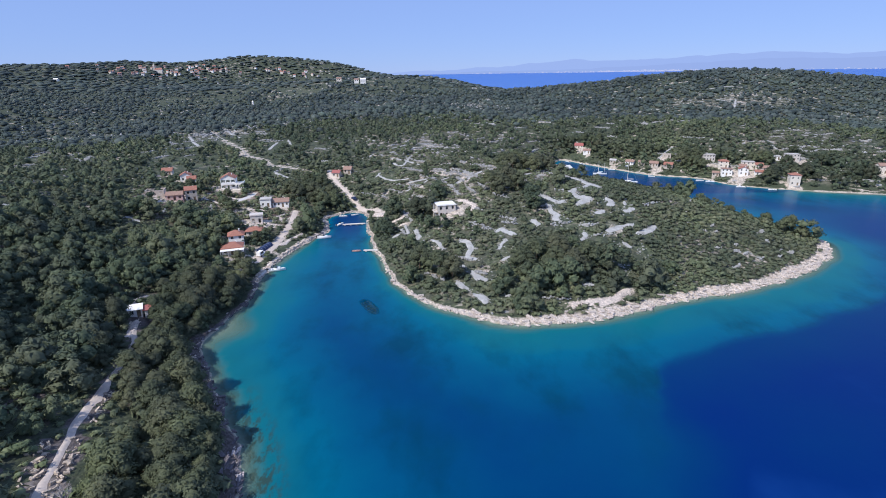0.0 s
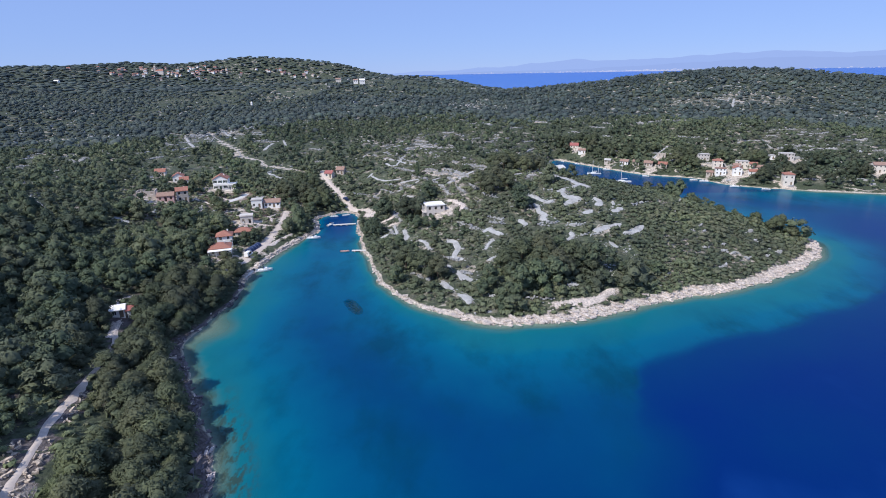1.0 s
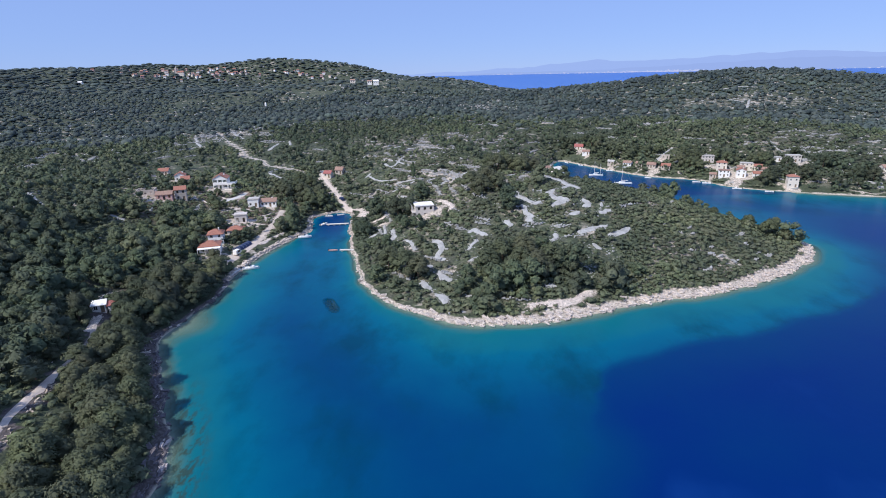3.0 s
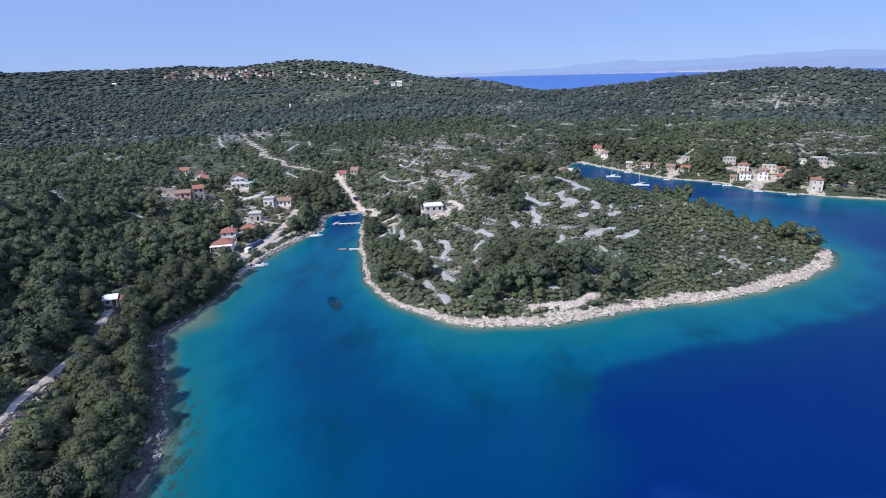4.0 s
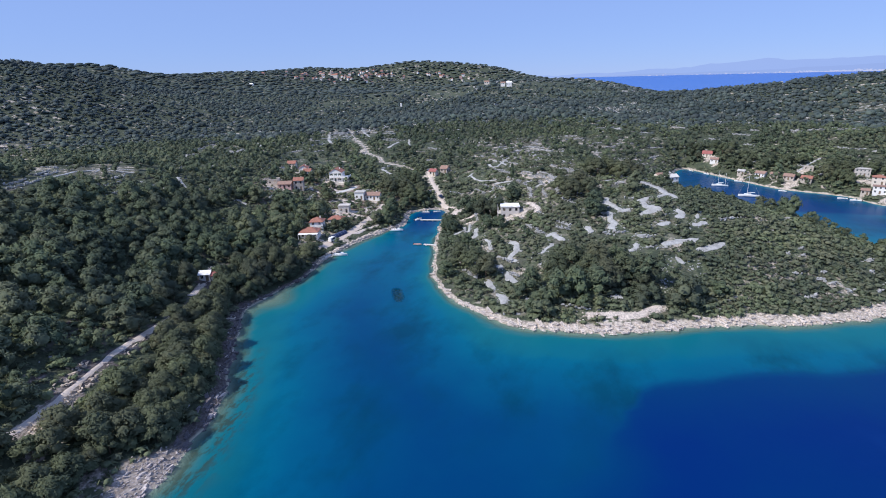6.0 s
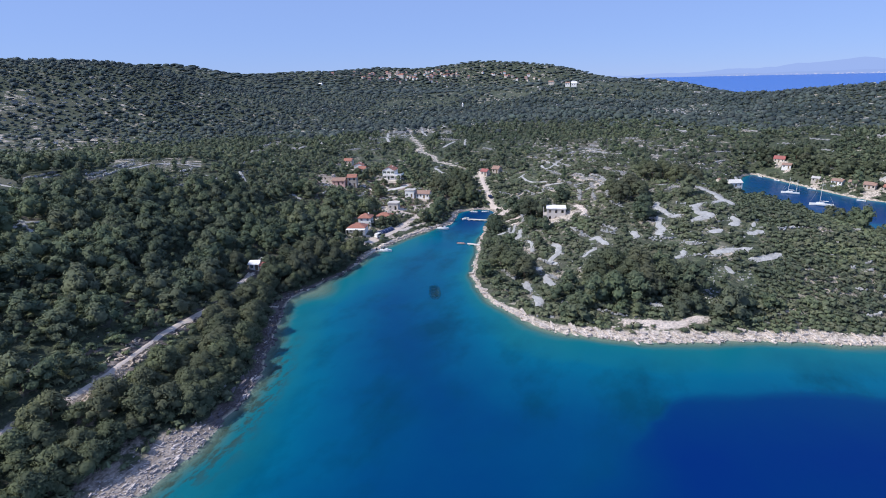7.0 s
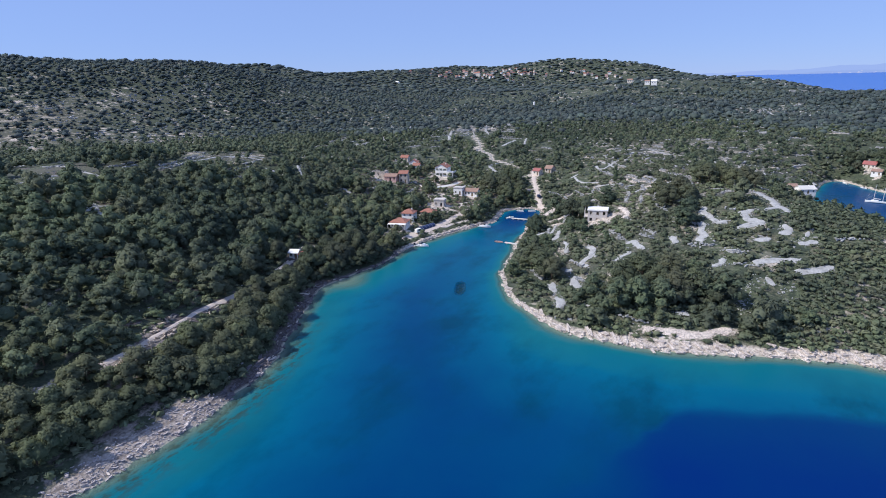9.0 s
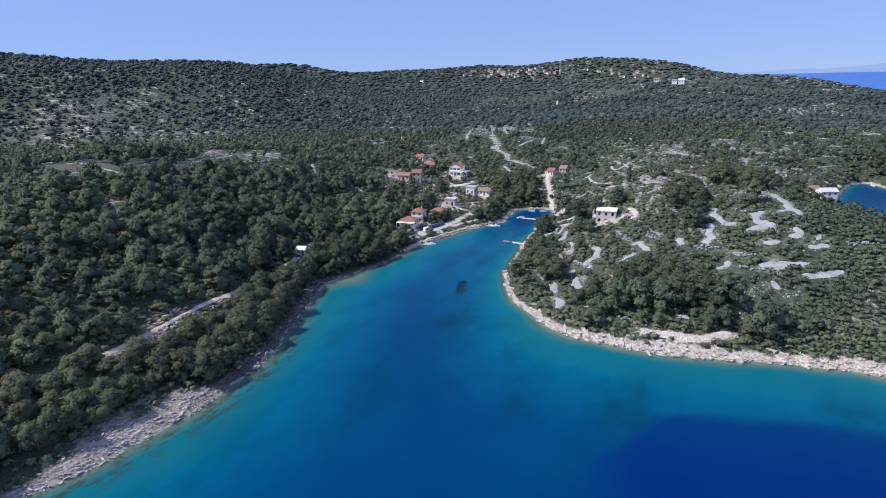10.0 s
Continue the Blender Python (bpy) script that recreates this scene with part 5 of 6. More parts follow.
def house(x, y, turn, width, depth, storeys=2, wall=None, roof=None, style="gable", rise=1.6, front=3, side=2, label="", shutters=None,
          chimney=True, across=False, glazed=True, lift=0.0, category="house", group="", floor=2.7, name="house", detail=True):
    """A house; its front looks along -y before it is turned."""
    wall, roof = wall or WHITE, roof or TILES
    z = float(ground_height(np.array([x]), np.array([y]))[0]) + lift
    home = new(name)
    size = 0.84 if group else 1.0          # harbour houses are scaled down to fit the camera's view
    home.matrix_basis = pose(x, y, z, 0, 0, turn) @ Matrix.Diagonal((size, size, size, 1))
    tagged(home, label, category, group)
    eave = storeys * floor
    quarter = ((0, -depth / 2, 0, width, front, True), (width / 2, 0, 90, depth, side, False), (0, depth / 2, 180, width, front if detail else 1, False), (-width / 2, 0, 270, depth, side, False))
    for k, (px, py, angle, length, count, door) in enumerate(quarter):
        holes = openings(length, storeys, count, door, floor)
        cut = 0.3 if k % 2 else 0.0
        m = pose(px, py, 0, 0, 0, angle) @ pose(-length / 2, 0, 0)
        w = part("wall", wall_shape(length - 2 * cut, eave, [(a - cut, b, c - cut, e) for a, b, c, e in holes]), wall, home)
        w.matrix_basis = m @ pose(cut, 0, 0)
        if glazed:
            for a, b, c, e in holes:
                is_door = b < 0.5
                bm = bmesh.new()
                if is_door:
                    block(bm, a + .02, 0.12, b, c - .02, 0.18, e - .02)
                    part("door", bm, SHUTTER if shutters else TIMBER, home).matrix_basis = m
                    continue
                t = 0.06
                block(bm, a, 0.1, b, a + t, 0.18, e), block(bm, c - t, 0.1, b, c, 0.18, e), block(bm, a + t, 0.1, b, c - t, 0.18, b + t), block(bm, a + t, 0.1, e - t, c - t, 0.18, e)
                block(bm, (a + c) / 2 - .03, 0.1, b + t, (a + c) / 2 + .03, 0.18, e - t)
                win = part("window", bm, TIMBER if wall is STONE_WALL else WHITE, home)
                win.matrix_basis = m
                bm = bmesh.new()
                block(bm, a + t, 0.13, b + t, c - t, 0.15, e - t)
                part("pane", bm, DARK_GLASS, win)
                if shutters and k == 0:
                    for s0, s1 in ((a - 0.45, a - 0.03), (c + 0.03, c + 0.45)):
                        bm = bmesh.new()
                        block(bm, s0, -0.06, b, s1, -0.004, e)
                        part("shutter", bm, shutters, home).matrix_basis = m
    if style == "gable":
        part("roof", gable_roof(width, depth, eave, rise, ridge_along_x=not across), roof, home)
        ends = ((0, -depth / 2, 0, width), (0, depth / 2, 180, width)) if across else ((width / 2, 0, 90, depth), (-width / 2, 0, 270, depth))
        for px, py, angle, length in ends:
            part("gable", gable_wall(length, eave - 0.004, rise - 0.05), wall, home).matrix_basis = pose(px, py, 0, 0, 0, angle) @ pose(-length / 2, 0, 0)
    elif style == "hip":
        part("roof", hip_roof(width, depth, eave, rise), roof, home)
    elif style == "flat":
        bm = bmesh.new()
        block(bm, -width / 2 - .25, -depth / 2 - .25, eave, width / 2 + .25, depth / 2 + .25, eave + 0.25)
        block(bm, -width / 2 - .1, -depth / 2 - .1, eave + .25, width / 2 + .1, -depth / 2 + .1, eave + .5)
        part("roof", bm, roof, home)
    bm = bmesh.new()
    block(bm, -width / 2 + .3, -depth / 2 + .3, -0.4, width / 2 - .3, depth / 2 - .3, 0.04)
    for s in range(1, storeys):
        block(bm, -width / 2 + .3, -depth / 2 + .3, s * floor - .2, width / 2 - .3, depth / 2 - .3, s * floor)
    part("floor_slab", bm, CONCRETE, home)
    if chimney and style in ("gable", "hip"):
        bm = bmesh.new()
        block(bm, -.22, -.22, -rise, .22, .22, 0.45), block(bm, -.29, -.29, 0.45, .29, .29, 0.53)
        part("chimney", bm, wall, home).matrix_basis = pose(width * 0.22, depth * 0.12, eave + rise * 0.75)
    return home


# ---- the cove's houses ----
villa = house(-131.5, 279, 13, 7.4, 7.6, 2, WHITE, TILES, "gable", 2.0, 3, 3, "white two-storey villa with a red tiled gable roof above the cove", across=True, floor=2.9, shutters=SHUTTER)
bm = bmesh.new()
block(bm, -5.9, -7.2, -2.6, 6.4, -3.9, 0.0)
for i in range(13):
    block(bm, -5.8 + i, -7.15, 0.0, -5.72 + i, -7.07, 0.9)
block(bm, -5.85, -7.16, 0.9, 6.35, -7.06, 0.98)
part("terrace", bm, CREAM, villa, "cream terrace with a white railing")
bm = bmesh.new()
for i in range(4):
    block(bm, 3.9 + i * 1.1, -4.0, 0, 4.2 + i * 1.1, -3.7, 2.3)
block(bm, 3.8, -4.1, 2.3, 7.6, 3.2, 2.6), block(bm, 3.8, -4.1, 2.6, 7.6, -4.0, 3.4), block(bm, 7.5, -4.0, 2.6, 7.6, 3.2, 3.4)
part("loggia", bm, WHITE, villa, "white arcaded loggia with a balcony")
bm = bmesh.new()
block(bm, -2.6, -5.1, 2.75, 2.6, -3.82, 2.9), block(bm, -2.6, -5.1, 2.9, 2.6, -5.0, 3.75)
part("balcony", bm, WHITE, villa)

house(-156, 283, 20, 5.4, 5.0, 1, WHITE, TILES, "gable", 1.5, 2, 2, "white house with a red tiled roof among pines", across=True, floor=3.6)
house(-151.4, 279.5, 20, 4.2, 4.6, 1, WHITE, TILES, "gable", 1.4, 2, 1, "low white annex with a bright red roof", chimney=False)
house(-171, 294, 15, 5.2, 4.4, 1, CREAM, TILES, "gable", 1.4, 2, 1, "small house with an orange-red roof deep in the trees")
house(-152, 243, 18, 8.0, 6.0, 1, STONE_WALL, OLD_TILES, "none", 1.4, 3, 1, "roofless ruined stone house with bare walls", glazed=False, category="ruin", name="ruined_house")
house(-142.5, 241.5, 18, 7.0, 5.0, 1, PINK, OLD_TILES, "gable", 1.2, 3, 1, "old stone house with pinkish walls and sagging tiles", glazed=False, chimney=False)
house(-137, 246, 24, 5.0, 5.0, 2, STONE_WALL, TILES, "gable", 1.3, 2, 1, "narrow stone house with a red roof in the old hamlet")
house(-104, 252, 10, 5.0, 5.0, 1, WHITE, SLATE, "flat", 1, 2, 2, "grey-white house with a flat roof by the quay road", floor=3.8)
house(-97.4, 254.5, 10, 7.6, 5.0, 1, WHITE, OLD_TILES, "gable", 1.3, 4, 1, "long low white house with faded tiles by the quay")
house(-100.5, 226.5, 16, 5.2, 4.6, 1, CONCRETE, CONCRETE, "flat", 1, 2, 2, "unfinished concrete house with open windows above the quay", glazed=False, category="ruin", name="unfinished_house", lift=-0.3, floor=3.4)
house(-99, 197.5, 18, 5.6, 5.4, 2, WHITE, TILES, "hip", 1.7, 2, 2, "white house with an orange hipped roof above the quay", lift=-0.6, floor=2.3)
lower = house(-97, 187.5, 18, 7.4, 6.0, 1, WHITE, TILES, "hip", 1.6, 3, 2, "low white house with a red hipped roof and glazed porch")
bm = bmesh.new()
block(bm, -4, -5.6, 2.35, 4.2, -3.3, 2.5)
for i in range(4):
    block(bm, -3.9 + 2.6 * i, -5.5, -1, -3.75 + 2.6 * i, -5.35, 2.35)
part("porch", bm, WHITE, lower)
house(-95.5, 208.5, 14, 6.4, 5.0, 1, CREAM, TILES, "hip", 1.4, 2, 1, "small house with an orange roof among trees above the quay road", lift=-0.1)
house(-102.0, 130.2, 24, 3.3, 3.5, 1, WHITE, WHITE, "gable", 0.8, 2, 1, "small white cottage with a pale whitewashed roof at the road's end", chimney=False, floor=2.4, lift=-0.3)
house(-98.7, 131.4, 24, 2.6, 3.2, 1, WHITE, RED_PAINT, "gable", 0.7, 1, 1, "red-roofed lean-to shed beside the white cottage", lift=-0.3, chimney=False, glazed=False, category="shed", name="shed")
house(-77.5, 299.5, -10, 4.2, 4.2, 1, CREAM, RED_PAINT, "gable", 1.2, 2, 2, "cream house with a dull red roof above the cove road")
house(-71.5, 303.5, -12, 4.4, 4.2, 1, STONE_WALL, OLD_TILES, "gable", 1.5, 2, 2, "old stone house with a brown tile roof above the cove road")

# the bare two-storey shell on the headland
shell = house(-16.6, 215.6, 14, 7.6, 6.4, 2, CONCRETE, WHITE, "flat", 1, 3, 2, "unfinished two-storey house with empty windows and a white flat roof", glazed=False, category="ruin", name="unfinished_house", lift=-1.8, floor=2.65)
bm = bmesh.new()
for i in range(3):
    block(bm, -5.2, -3.0 + i * 2.8, -1.5, -4.95, -2.75 + i * 2.8, 5.3)
block(bm, -5.3, -3.1, 2.45, -3.82, 3.1, 2.65)
part("side_balcony", bm, CONCRETE, shell, "raw concrete balcony on bare posts")

# ---- harbour village ----
G = "harbour houses"
house(56, 312, 28, 8.5, 6.5, 1, WHITE, PALE_CONCRETE, "gable", 1.5, 3, 2, "white boathouse with a pale tile roof by the inlet", group=G, lift=3.2)
house(50.5, 315, 28, 4.5, 4.5, 1, CREAM, OLD_TILES, "gable", 1.1, 2, 1, "small cream shed beside the boathouse", chimney=False, group=G, lift=1.8)
house(90.5, 414, -18, 7.6, 6.0, 1, CREAM, RED_PAINT, "gable", 2.0, 3, 2, "house with a broad dark red roof above the harbour", group=G, lift=-0.8)
house(93, 400, -18, 6.0, 5.0, 1, WHITE, OLD_TILES, "gable", 1.3, 2, 2, "white two-storey house on the harbour quay", group=G)
house(104.5, 372, -30, 5.0, 4.0, 1, STONE_WALL, SLATE, "gable", 1.0, 2, 1, "small stone fishing shed on the quay", chimney=False, group=G)
house(113, 362, -35, 6.5, 5.0, 1, WHITE, OLD_TILES, "gable", 1.3, 3, 1, "low white house with a pale roof on the quay", group=G)
house(125, 350.5, -28, 6.4, 5.0, 1, STONE_WALL, OLD_TILES, "gable", 1.5, 3, 2, "brown stone house with weathered tiles on the quay", group=G)
house(132.5, 345.5, -28, 6.4, 5.0, 1, STONE_WALL, TILES, "gable", 1.5, 3, 2, "low stone house with a reddish roof on the quay", group=G)
house(137, 360, -20, 6.0, 5.0, 1, STONE_WALL, SLATE, "none", 1, 2, 1, "roofless grey stone ruin on the slope", glazed=False, group=G, category="ruin", name="ruined_house")
house(159, 347, -12, 8.5, 6.0, 2, CONCRETE, SLATE, "flat", 1, 4, 2, "grey terraced house with a flat roof on the slope", group=G, floor=2.4)
house(161, 331, -20, 6.8, 5.6, 2, CREAM, TILES, "hip", 1.4, 2, 2, "tall cream house with an orange hipped roof", group=G, floor=2.3, lift=1.4)
house(158.5, 321.5, -20, 7.0, 6.0, 2, WHITE, OLD_TILES, "flat", 1, 3, 2, "white house with balconies on the waterfront", group=G, floor=2.3)
house(166, 316.5, -20, 6.0, 5.5, 2, WHITE, TILES, "gable", 1.4, 2, 2, "white waterfront house with a red roof", group=G, floor=2.3, across=True)
house(173, 325, -18, 8.0, 6.0, 2, CREAM, SLATE, "flat", 1, 3, 2, "cream house behind the waterfront", group=G, floor=2.3, lift=0.4)
house(174, 313, -20, 6.0, 5.0, 1, WHITE, TILES, "gable", 1.2, 2, 1, "low white house with a red roof on the waterfront", group=G)
house(181, 318, -20, 6.5, 5.0, 1, STONE_WALL, OLD_TILES, "gable", 1.2, 2, 1, "old stone house behind the quay", group=G)
house(184.5, 296.5, -16, 6.4, 6.0, 2, CREAM, TILES, "hip", 1.5, 2, 2, "tall cream tower house with a red hipped roof at the water", group=G, floor=3.5)
house(203, 330, -14, 9.0, 6.5, 2, CONCRETE, SLATE, "flat", 1, 4, 2, "grey house with a long balcony on the terraced slope", group=G, floor=2.3)
house(195, 333, -14, 5.0, 5.0, 1, WHITE, SLATE, "flat", 1, 2, 1, "white flat-roofed outbuilding on the slope", group=G)
house(241, 304, -12, 8.0, 6.5, 2, CREAM, OLD_TILES, "gable", 1.6, 3, 2, "cream house by the shore beyond the tower", group=G)
house(252, 300, -12, 6.0, 6.0, 2, WHITE, TILES, "hip", 1.4, 2, 2, "white house with a red roof beyond the tower", group=G)
house(168.5, 322.5, -20, 4.6, 4.4, 1, STONE_WALL, OLD_TILES, "gable", 1.1, 2, 1, "small stone house squeezed between the waterfront houses", group=G, lift=1.0)
house(177.5, 321, -12, 5.0, 4.4, 1, CREAM, TILES, "gable", 1.1, 2, 1, "small cream cottage behind the waterfront", group=G, lift=1.2, chimney=False)
house(153.5, 324.5, -24, 4.4, 4.2, 1, STONE_WALL, OLD_TILES, "gable", 1.0, 2, 1, "low stone boat store at the end of the waterfront", group=G, chimney=False)
house(119, 356.5, -32, 5.0, 4.2, 1, STONE_WALL, OLD_TILES, "gable", 1.0, 2, 1, "small stone house in the row along the quay", group=G, chimney=False)


# ---- jetties, quays, boats, vehicles ----
def jetty(x, y, turn, length, width, label, posts=4):
    pier = tagged(new("jetty"), label, "jetty")
    pier.matrix_basis = pose(x, y, 0, 0, 0, turn)
    bm = bmesh.new()
    block(bm, 0, -width / 2, 0.35, length, width / 2, 0.62)
    bmesh.ops.bevel(bm, geom=bm.edges[:], offset=0.05, segments=1, affect="EDGES")
    part("deck", bm, PALE_CONCRETE, pier)
    for i in range(posts):
        bm = bmesh.new()
        block(bm, length * (i + .4) / posts - .35, -width * .4, -3, length * (i + .4) / posts + .35, width * .4, 0.35)
        part("pier", bm, CONCRETE, pier)
    return pier


jetty(-64, 234.2, 8, 10.5, 1.3, "narrow pale concrete jetty across the head of the cove")
jetty(-49.2, 196.4, 0, 10.5, 1.2, "pale concrete jetty from the headland's shore")
slab = tagged(new("landing_slab"), "broad white concrete landing at the water's edge", "landing")
slab.matrix_basis = pose(-78.3, 206.5, 0, 0, 0, 62)
bm = bmesh.new()
block(bm, -5, -1.6, -2, 5, 1.6, 0.7)
bmesh.ops.bevel(bm, geom=bm.edges[:], offset=0.08, segments=1, affect="EDGES")
part("slab", bm, PALE_CONCRETE, slab)
copy_thing(slab, pose(-74.2, 217, -0.1, 0, 0, 70))
copy_thing(slab, pose(-83, 171.5, -0.15, 0, 0, 86))
quay = tagged(new("sea_wall"), "low pale stone sea wall along the cove's quay", "sea wall", kind="structure")
bm = bmesh.new()
line = np.array([(-81.6, 176), (-81.4, 184), (-79.6, 195), (-76.8, 206), (-73, 216), (-70.6, 222)])
for (ax, ay), (bx, by) in zip(line[:-1], line[1:]):
    n = max(2, int(math.hypot(bx - ax, by - ay) / 0.9))
    for i in range(n):
        u = (i + .5) / n
        m = pose(ax + (bx - ax) * u + random.uniform(-.45, .45), ay + (by - ay) * u + random.uniform(-.3, .3), 0.1, random.uniform(-9, 9), random.uniform(-9, 9), math.degrees(math.atan2(by - ay, bx - ax)) + random.uniform(-25, 25)) @ Matrix.Diagonal((random.uniform(.7, .95), random.uniform(.6, 1.6), random.uniform(1.2, 2.1), 1))
        bmesh.ops.create_cube(bm, size=1, matrix=m)
part("masonry", bm, ROCK, quay)


def hull_shape(length, beam, depth, open_top=True, stern=0.8, steps=10):
    """A boat's hull along x, bow at +x, with its waterline at z = 0."""
    bm = bmesh.new()
    rows = []
    for i in range(steps + 1):
        u = i / steps
        half = beam / 2 * (stern + (1 - stern) * min(1, u * 3)) * (1 - max(0, (u - 0.45) / 0.55) ** 2.2) + 0.02
        sheer = depth * (0.62 + 0.25 * u * u)
        x = length * (u - 0.5)
        ring = [(x, half, sheer), (x, half * 0.93, sheer * 0.35), (x, half * 0.5, -depth * 0.25), (x, 0, -depth * 0.35 * (1 - u * 0.6)),
                (x, -half * 0.5, -depth * 0.25), (x, -half * 0.93, sheer * 0.35), (x, -half, sheer)]
        if open_top:
            ring += [(x, -half * 0.86, sheer), (x, -half * 0.75, depth * 0.12), (x, half * 0.75, depth * 0.12), (x, half * 0.86, sheer)]
        rows.append([bm.verts.new(p) for p in ring])
    k = len(rows[0])
    for a, b in zip(rows[:-1], rows[1:]):
        for j in range(k if open_top else k - 1):
            bm.faces.new((a[j], a[(j + 1) % k], b[(j + 1) % k], b[j]))
    if not open_top:
        for a, b in zip(rows[:-1], rows[1:]):
            bm.faces.new((a[-1], a[0], b[0], b[-1]))
    bm.faces.new(rows[0]), bm.faces.new(rows[-1])
    bmesh.ops.recalc_face_normals(bm, faces=bm.faces)
    return bm


def motorboat(x, y, turn, length, label, cabin=True, mat=None, group="moored boats"):
    boat = tagged(new("motorboat" if cabin else "rowing_boat"), label, "boat", group)
    boat.matrix_basis = pose(x, y, 0, 0, 0, turn)
    part("hull", hull_shape(length, length * 0.36, length * 0.17), mat or GELCOAT, boat)
    for u in (-0.28, 0.02):
        bm = bmesh.new()
        block(bm, length * u - .15, -length * .13, length * .06, length * u + .2, length * .13, length * .09)
        part("bench", bm, TIMBER if not cabin else WHITE, boat)
    bm = bmesh.new()
    block(bm, -length * .56, -.18, -.3, -length * .5, .18, length * .2)
    part("outboard_motor", bm, RUBBER, boat)
    if cabin:
        bm = bmesh.new()
        block(bm, -length * .02, -length * .13, length * .1, length * .3, length * .13, length * .2)
        for v in bm.verts:
            if v.co.x > length * .2 and v.co.z > length * .15:
                v.co.x -= length * .1
        bmesh.ops.bevel(bm, geom=bm.edges[:], offset=0.05, segments=2, affect="EDGES")
        part("cabin", bm, GELCOAT, boat)
        bm = bmesh.new()
        block(bm, -length * .04, -length * .12, length * .2, length * .03, length * .12, length * .27)
        part("windscreen", bm, DARK_GLASS, boat)
    return boat


def sailboat(x, y, turn, length, masts, label):
    boat = tagged(new("sailboat"), label, "sailboat", "yachts in the harbour")
    boat.matrix_basis = pose(x, y, 0, 0, 0, turn)
    part("hull", hull_shape(length, length * 0.3, length * 0.13, False), GELCOAT, boat)
    bm = bmesh.new()
    block(bm, -length * .12, -length * .09, length * .08, length * .22, length * .09, length * .15)
    bmesh.ops.bevel(bm, geom=bm.edges[:], offset=0.12, segments=2, affect="EDGES")
    part("cabin", bm, GELCOAT, boat)
    for u, tall in masts:
        bm = bmesh.new()
        bmesh.ops.create_cone(bm, cap_ends=True, segments=8, radius1=0.09, radius2=0.05, depth=tall, matrix=Matrix.Translation((length * u, 0, tall / 2 + length * .1)))
        mast = part("mast", bm, WHITE, boat)
        bm = bmesh.new()
        bmesh.ops.create_cone(bm, cap_ends=True, segments=8, radius1=0.15, radius2=0.12, depth=tall * .33,
                              matrix=Matrix.Translation((length * u - tall * .17, 0, length * .22)) @ Matrix.Rotation(math.pi / 2, 4, "Y"))
        part("furled_sail", bm, BLUE_CANVAS if tall < 8 else WHITE, mast)
        bm = bmesh.new()
        for end in (-length * .49, length * .49):
            a, b = Vector((length * u, 0, tall + length * .1)), Vector((end, 0, length * .11))
            turn_to = (b - a).to_track_quat("Z", "Y").to_matrix().to_4x4()
            bmesh.ops.create_cone(bm, cap_ends=False, segments=4, radius1=0.02, radius2=0.02, depth=(b - a).length, matrix=Matrix.Translation((a + b) / 2) @ turn_to)
        part("stay", bm, GREY_METAL, mast)
    return boat


motorboat(-77.8, 176.6, 12, 6.2, "white motorboat moored by the quay")
motorboat(-68.6, 215.0, 8, 6.0, "white motorboat moored at the landing")
motorboat(-52.0, 196.6, 2, 3.6, "small faded pink dinghy beside the jetty", False, PINK)
motorboat(-65.4, 235.6, 60, 4.6, "white boat moored at the jetty's end", True)
motorboat(-61, 252.6, 15, 3.8, "small white boat at the head of the cove", False)
motorboat(-66.5, 250.5, -5, 4.0, "white rowing boat by the reeds at the cove's head", False)
sailboat(98, 320, 176, 10.5, ((0.08, 11.0),), "white sailing yacht at anchor in the harbour")
sailboat(88.5, 348.5, 172, 9.0, ((0.12, 8.5), (-0.3, 7.0)), "white two-masted sailboat at anchor in the harbour")
motorboat(101.5, 364.5, 150, 4.6, "white motorboat moored at the harbour quay")
motorboat(147.5, 318, 160, 5.0, "white motorboat off the waterfront houses")
motorboat(143, 322, 168, 4.6, "white open boat off the waterfront houses", False)
motorboat(157.5, 301.5, 165, 5.0, "white motorboat close to the quay")
motorboat(119, 337.5, 150, 4.2, "small white boat by the stone houses", False)
motorboat(79, 400.5, 120, 4.4, "small boat in the inlet's end", False)
motorboat(87, 388.5, 130, 4.4, "white boat moored near the inlet's end")
motorboat(171, 293, 160, 4.4, "small white boat near the tower house", False)

# the sunken boat lies just under the surface
wreck = tagged(new("sunken_boat"), "dark algae-covered wooden boat lying just under the water", "wreck")
wreck.matrix_basis = pose(-40.5, 144.5, -0.9, 5, 0, -63)
bm = hull_shape(11.5, 3.6, 0.6, steps=16)
for v in bm.verts:
    v.co += 0.28 * noise.noise_vector(v.co * 0.9)
part("hull", bm, SUNKEN, wreck)
r = random.Random(5)
for i in range(9):
    bm = bmesh.new()
    x, half = -4.3 + i * 1.0, r.uniform(0.7, 1.5)
    block(bm, -0.09, -half, -0.08, 0.09, half * r.uniform(0.5, 1.0), 0.08)
    part("rib", bm, SUNKEN, wreck).matrix_basis = pose(x, r.uniform(-.2, .2), 0.3, r.uniform(-8, 8), 0, r.uniform(-25, 25))
for i in range(10):
    bm = bmesh.new()
    block(bm, -r.uniform(0.5, 1.6), -0.12, -0.03, r.uniform(0.5, 1.6), 0.12, 0.03)
    part("loose_plank", bm, SUNKEN, wreck).matrix_basis = pose(r.uniform(-5, 5), r.uniform(-1.9, 1.9), r.uniform(-.1, .25), 0, 0, r.uniform(-60, 60))


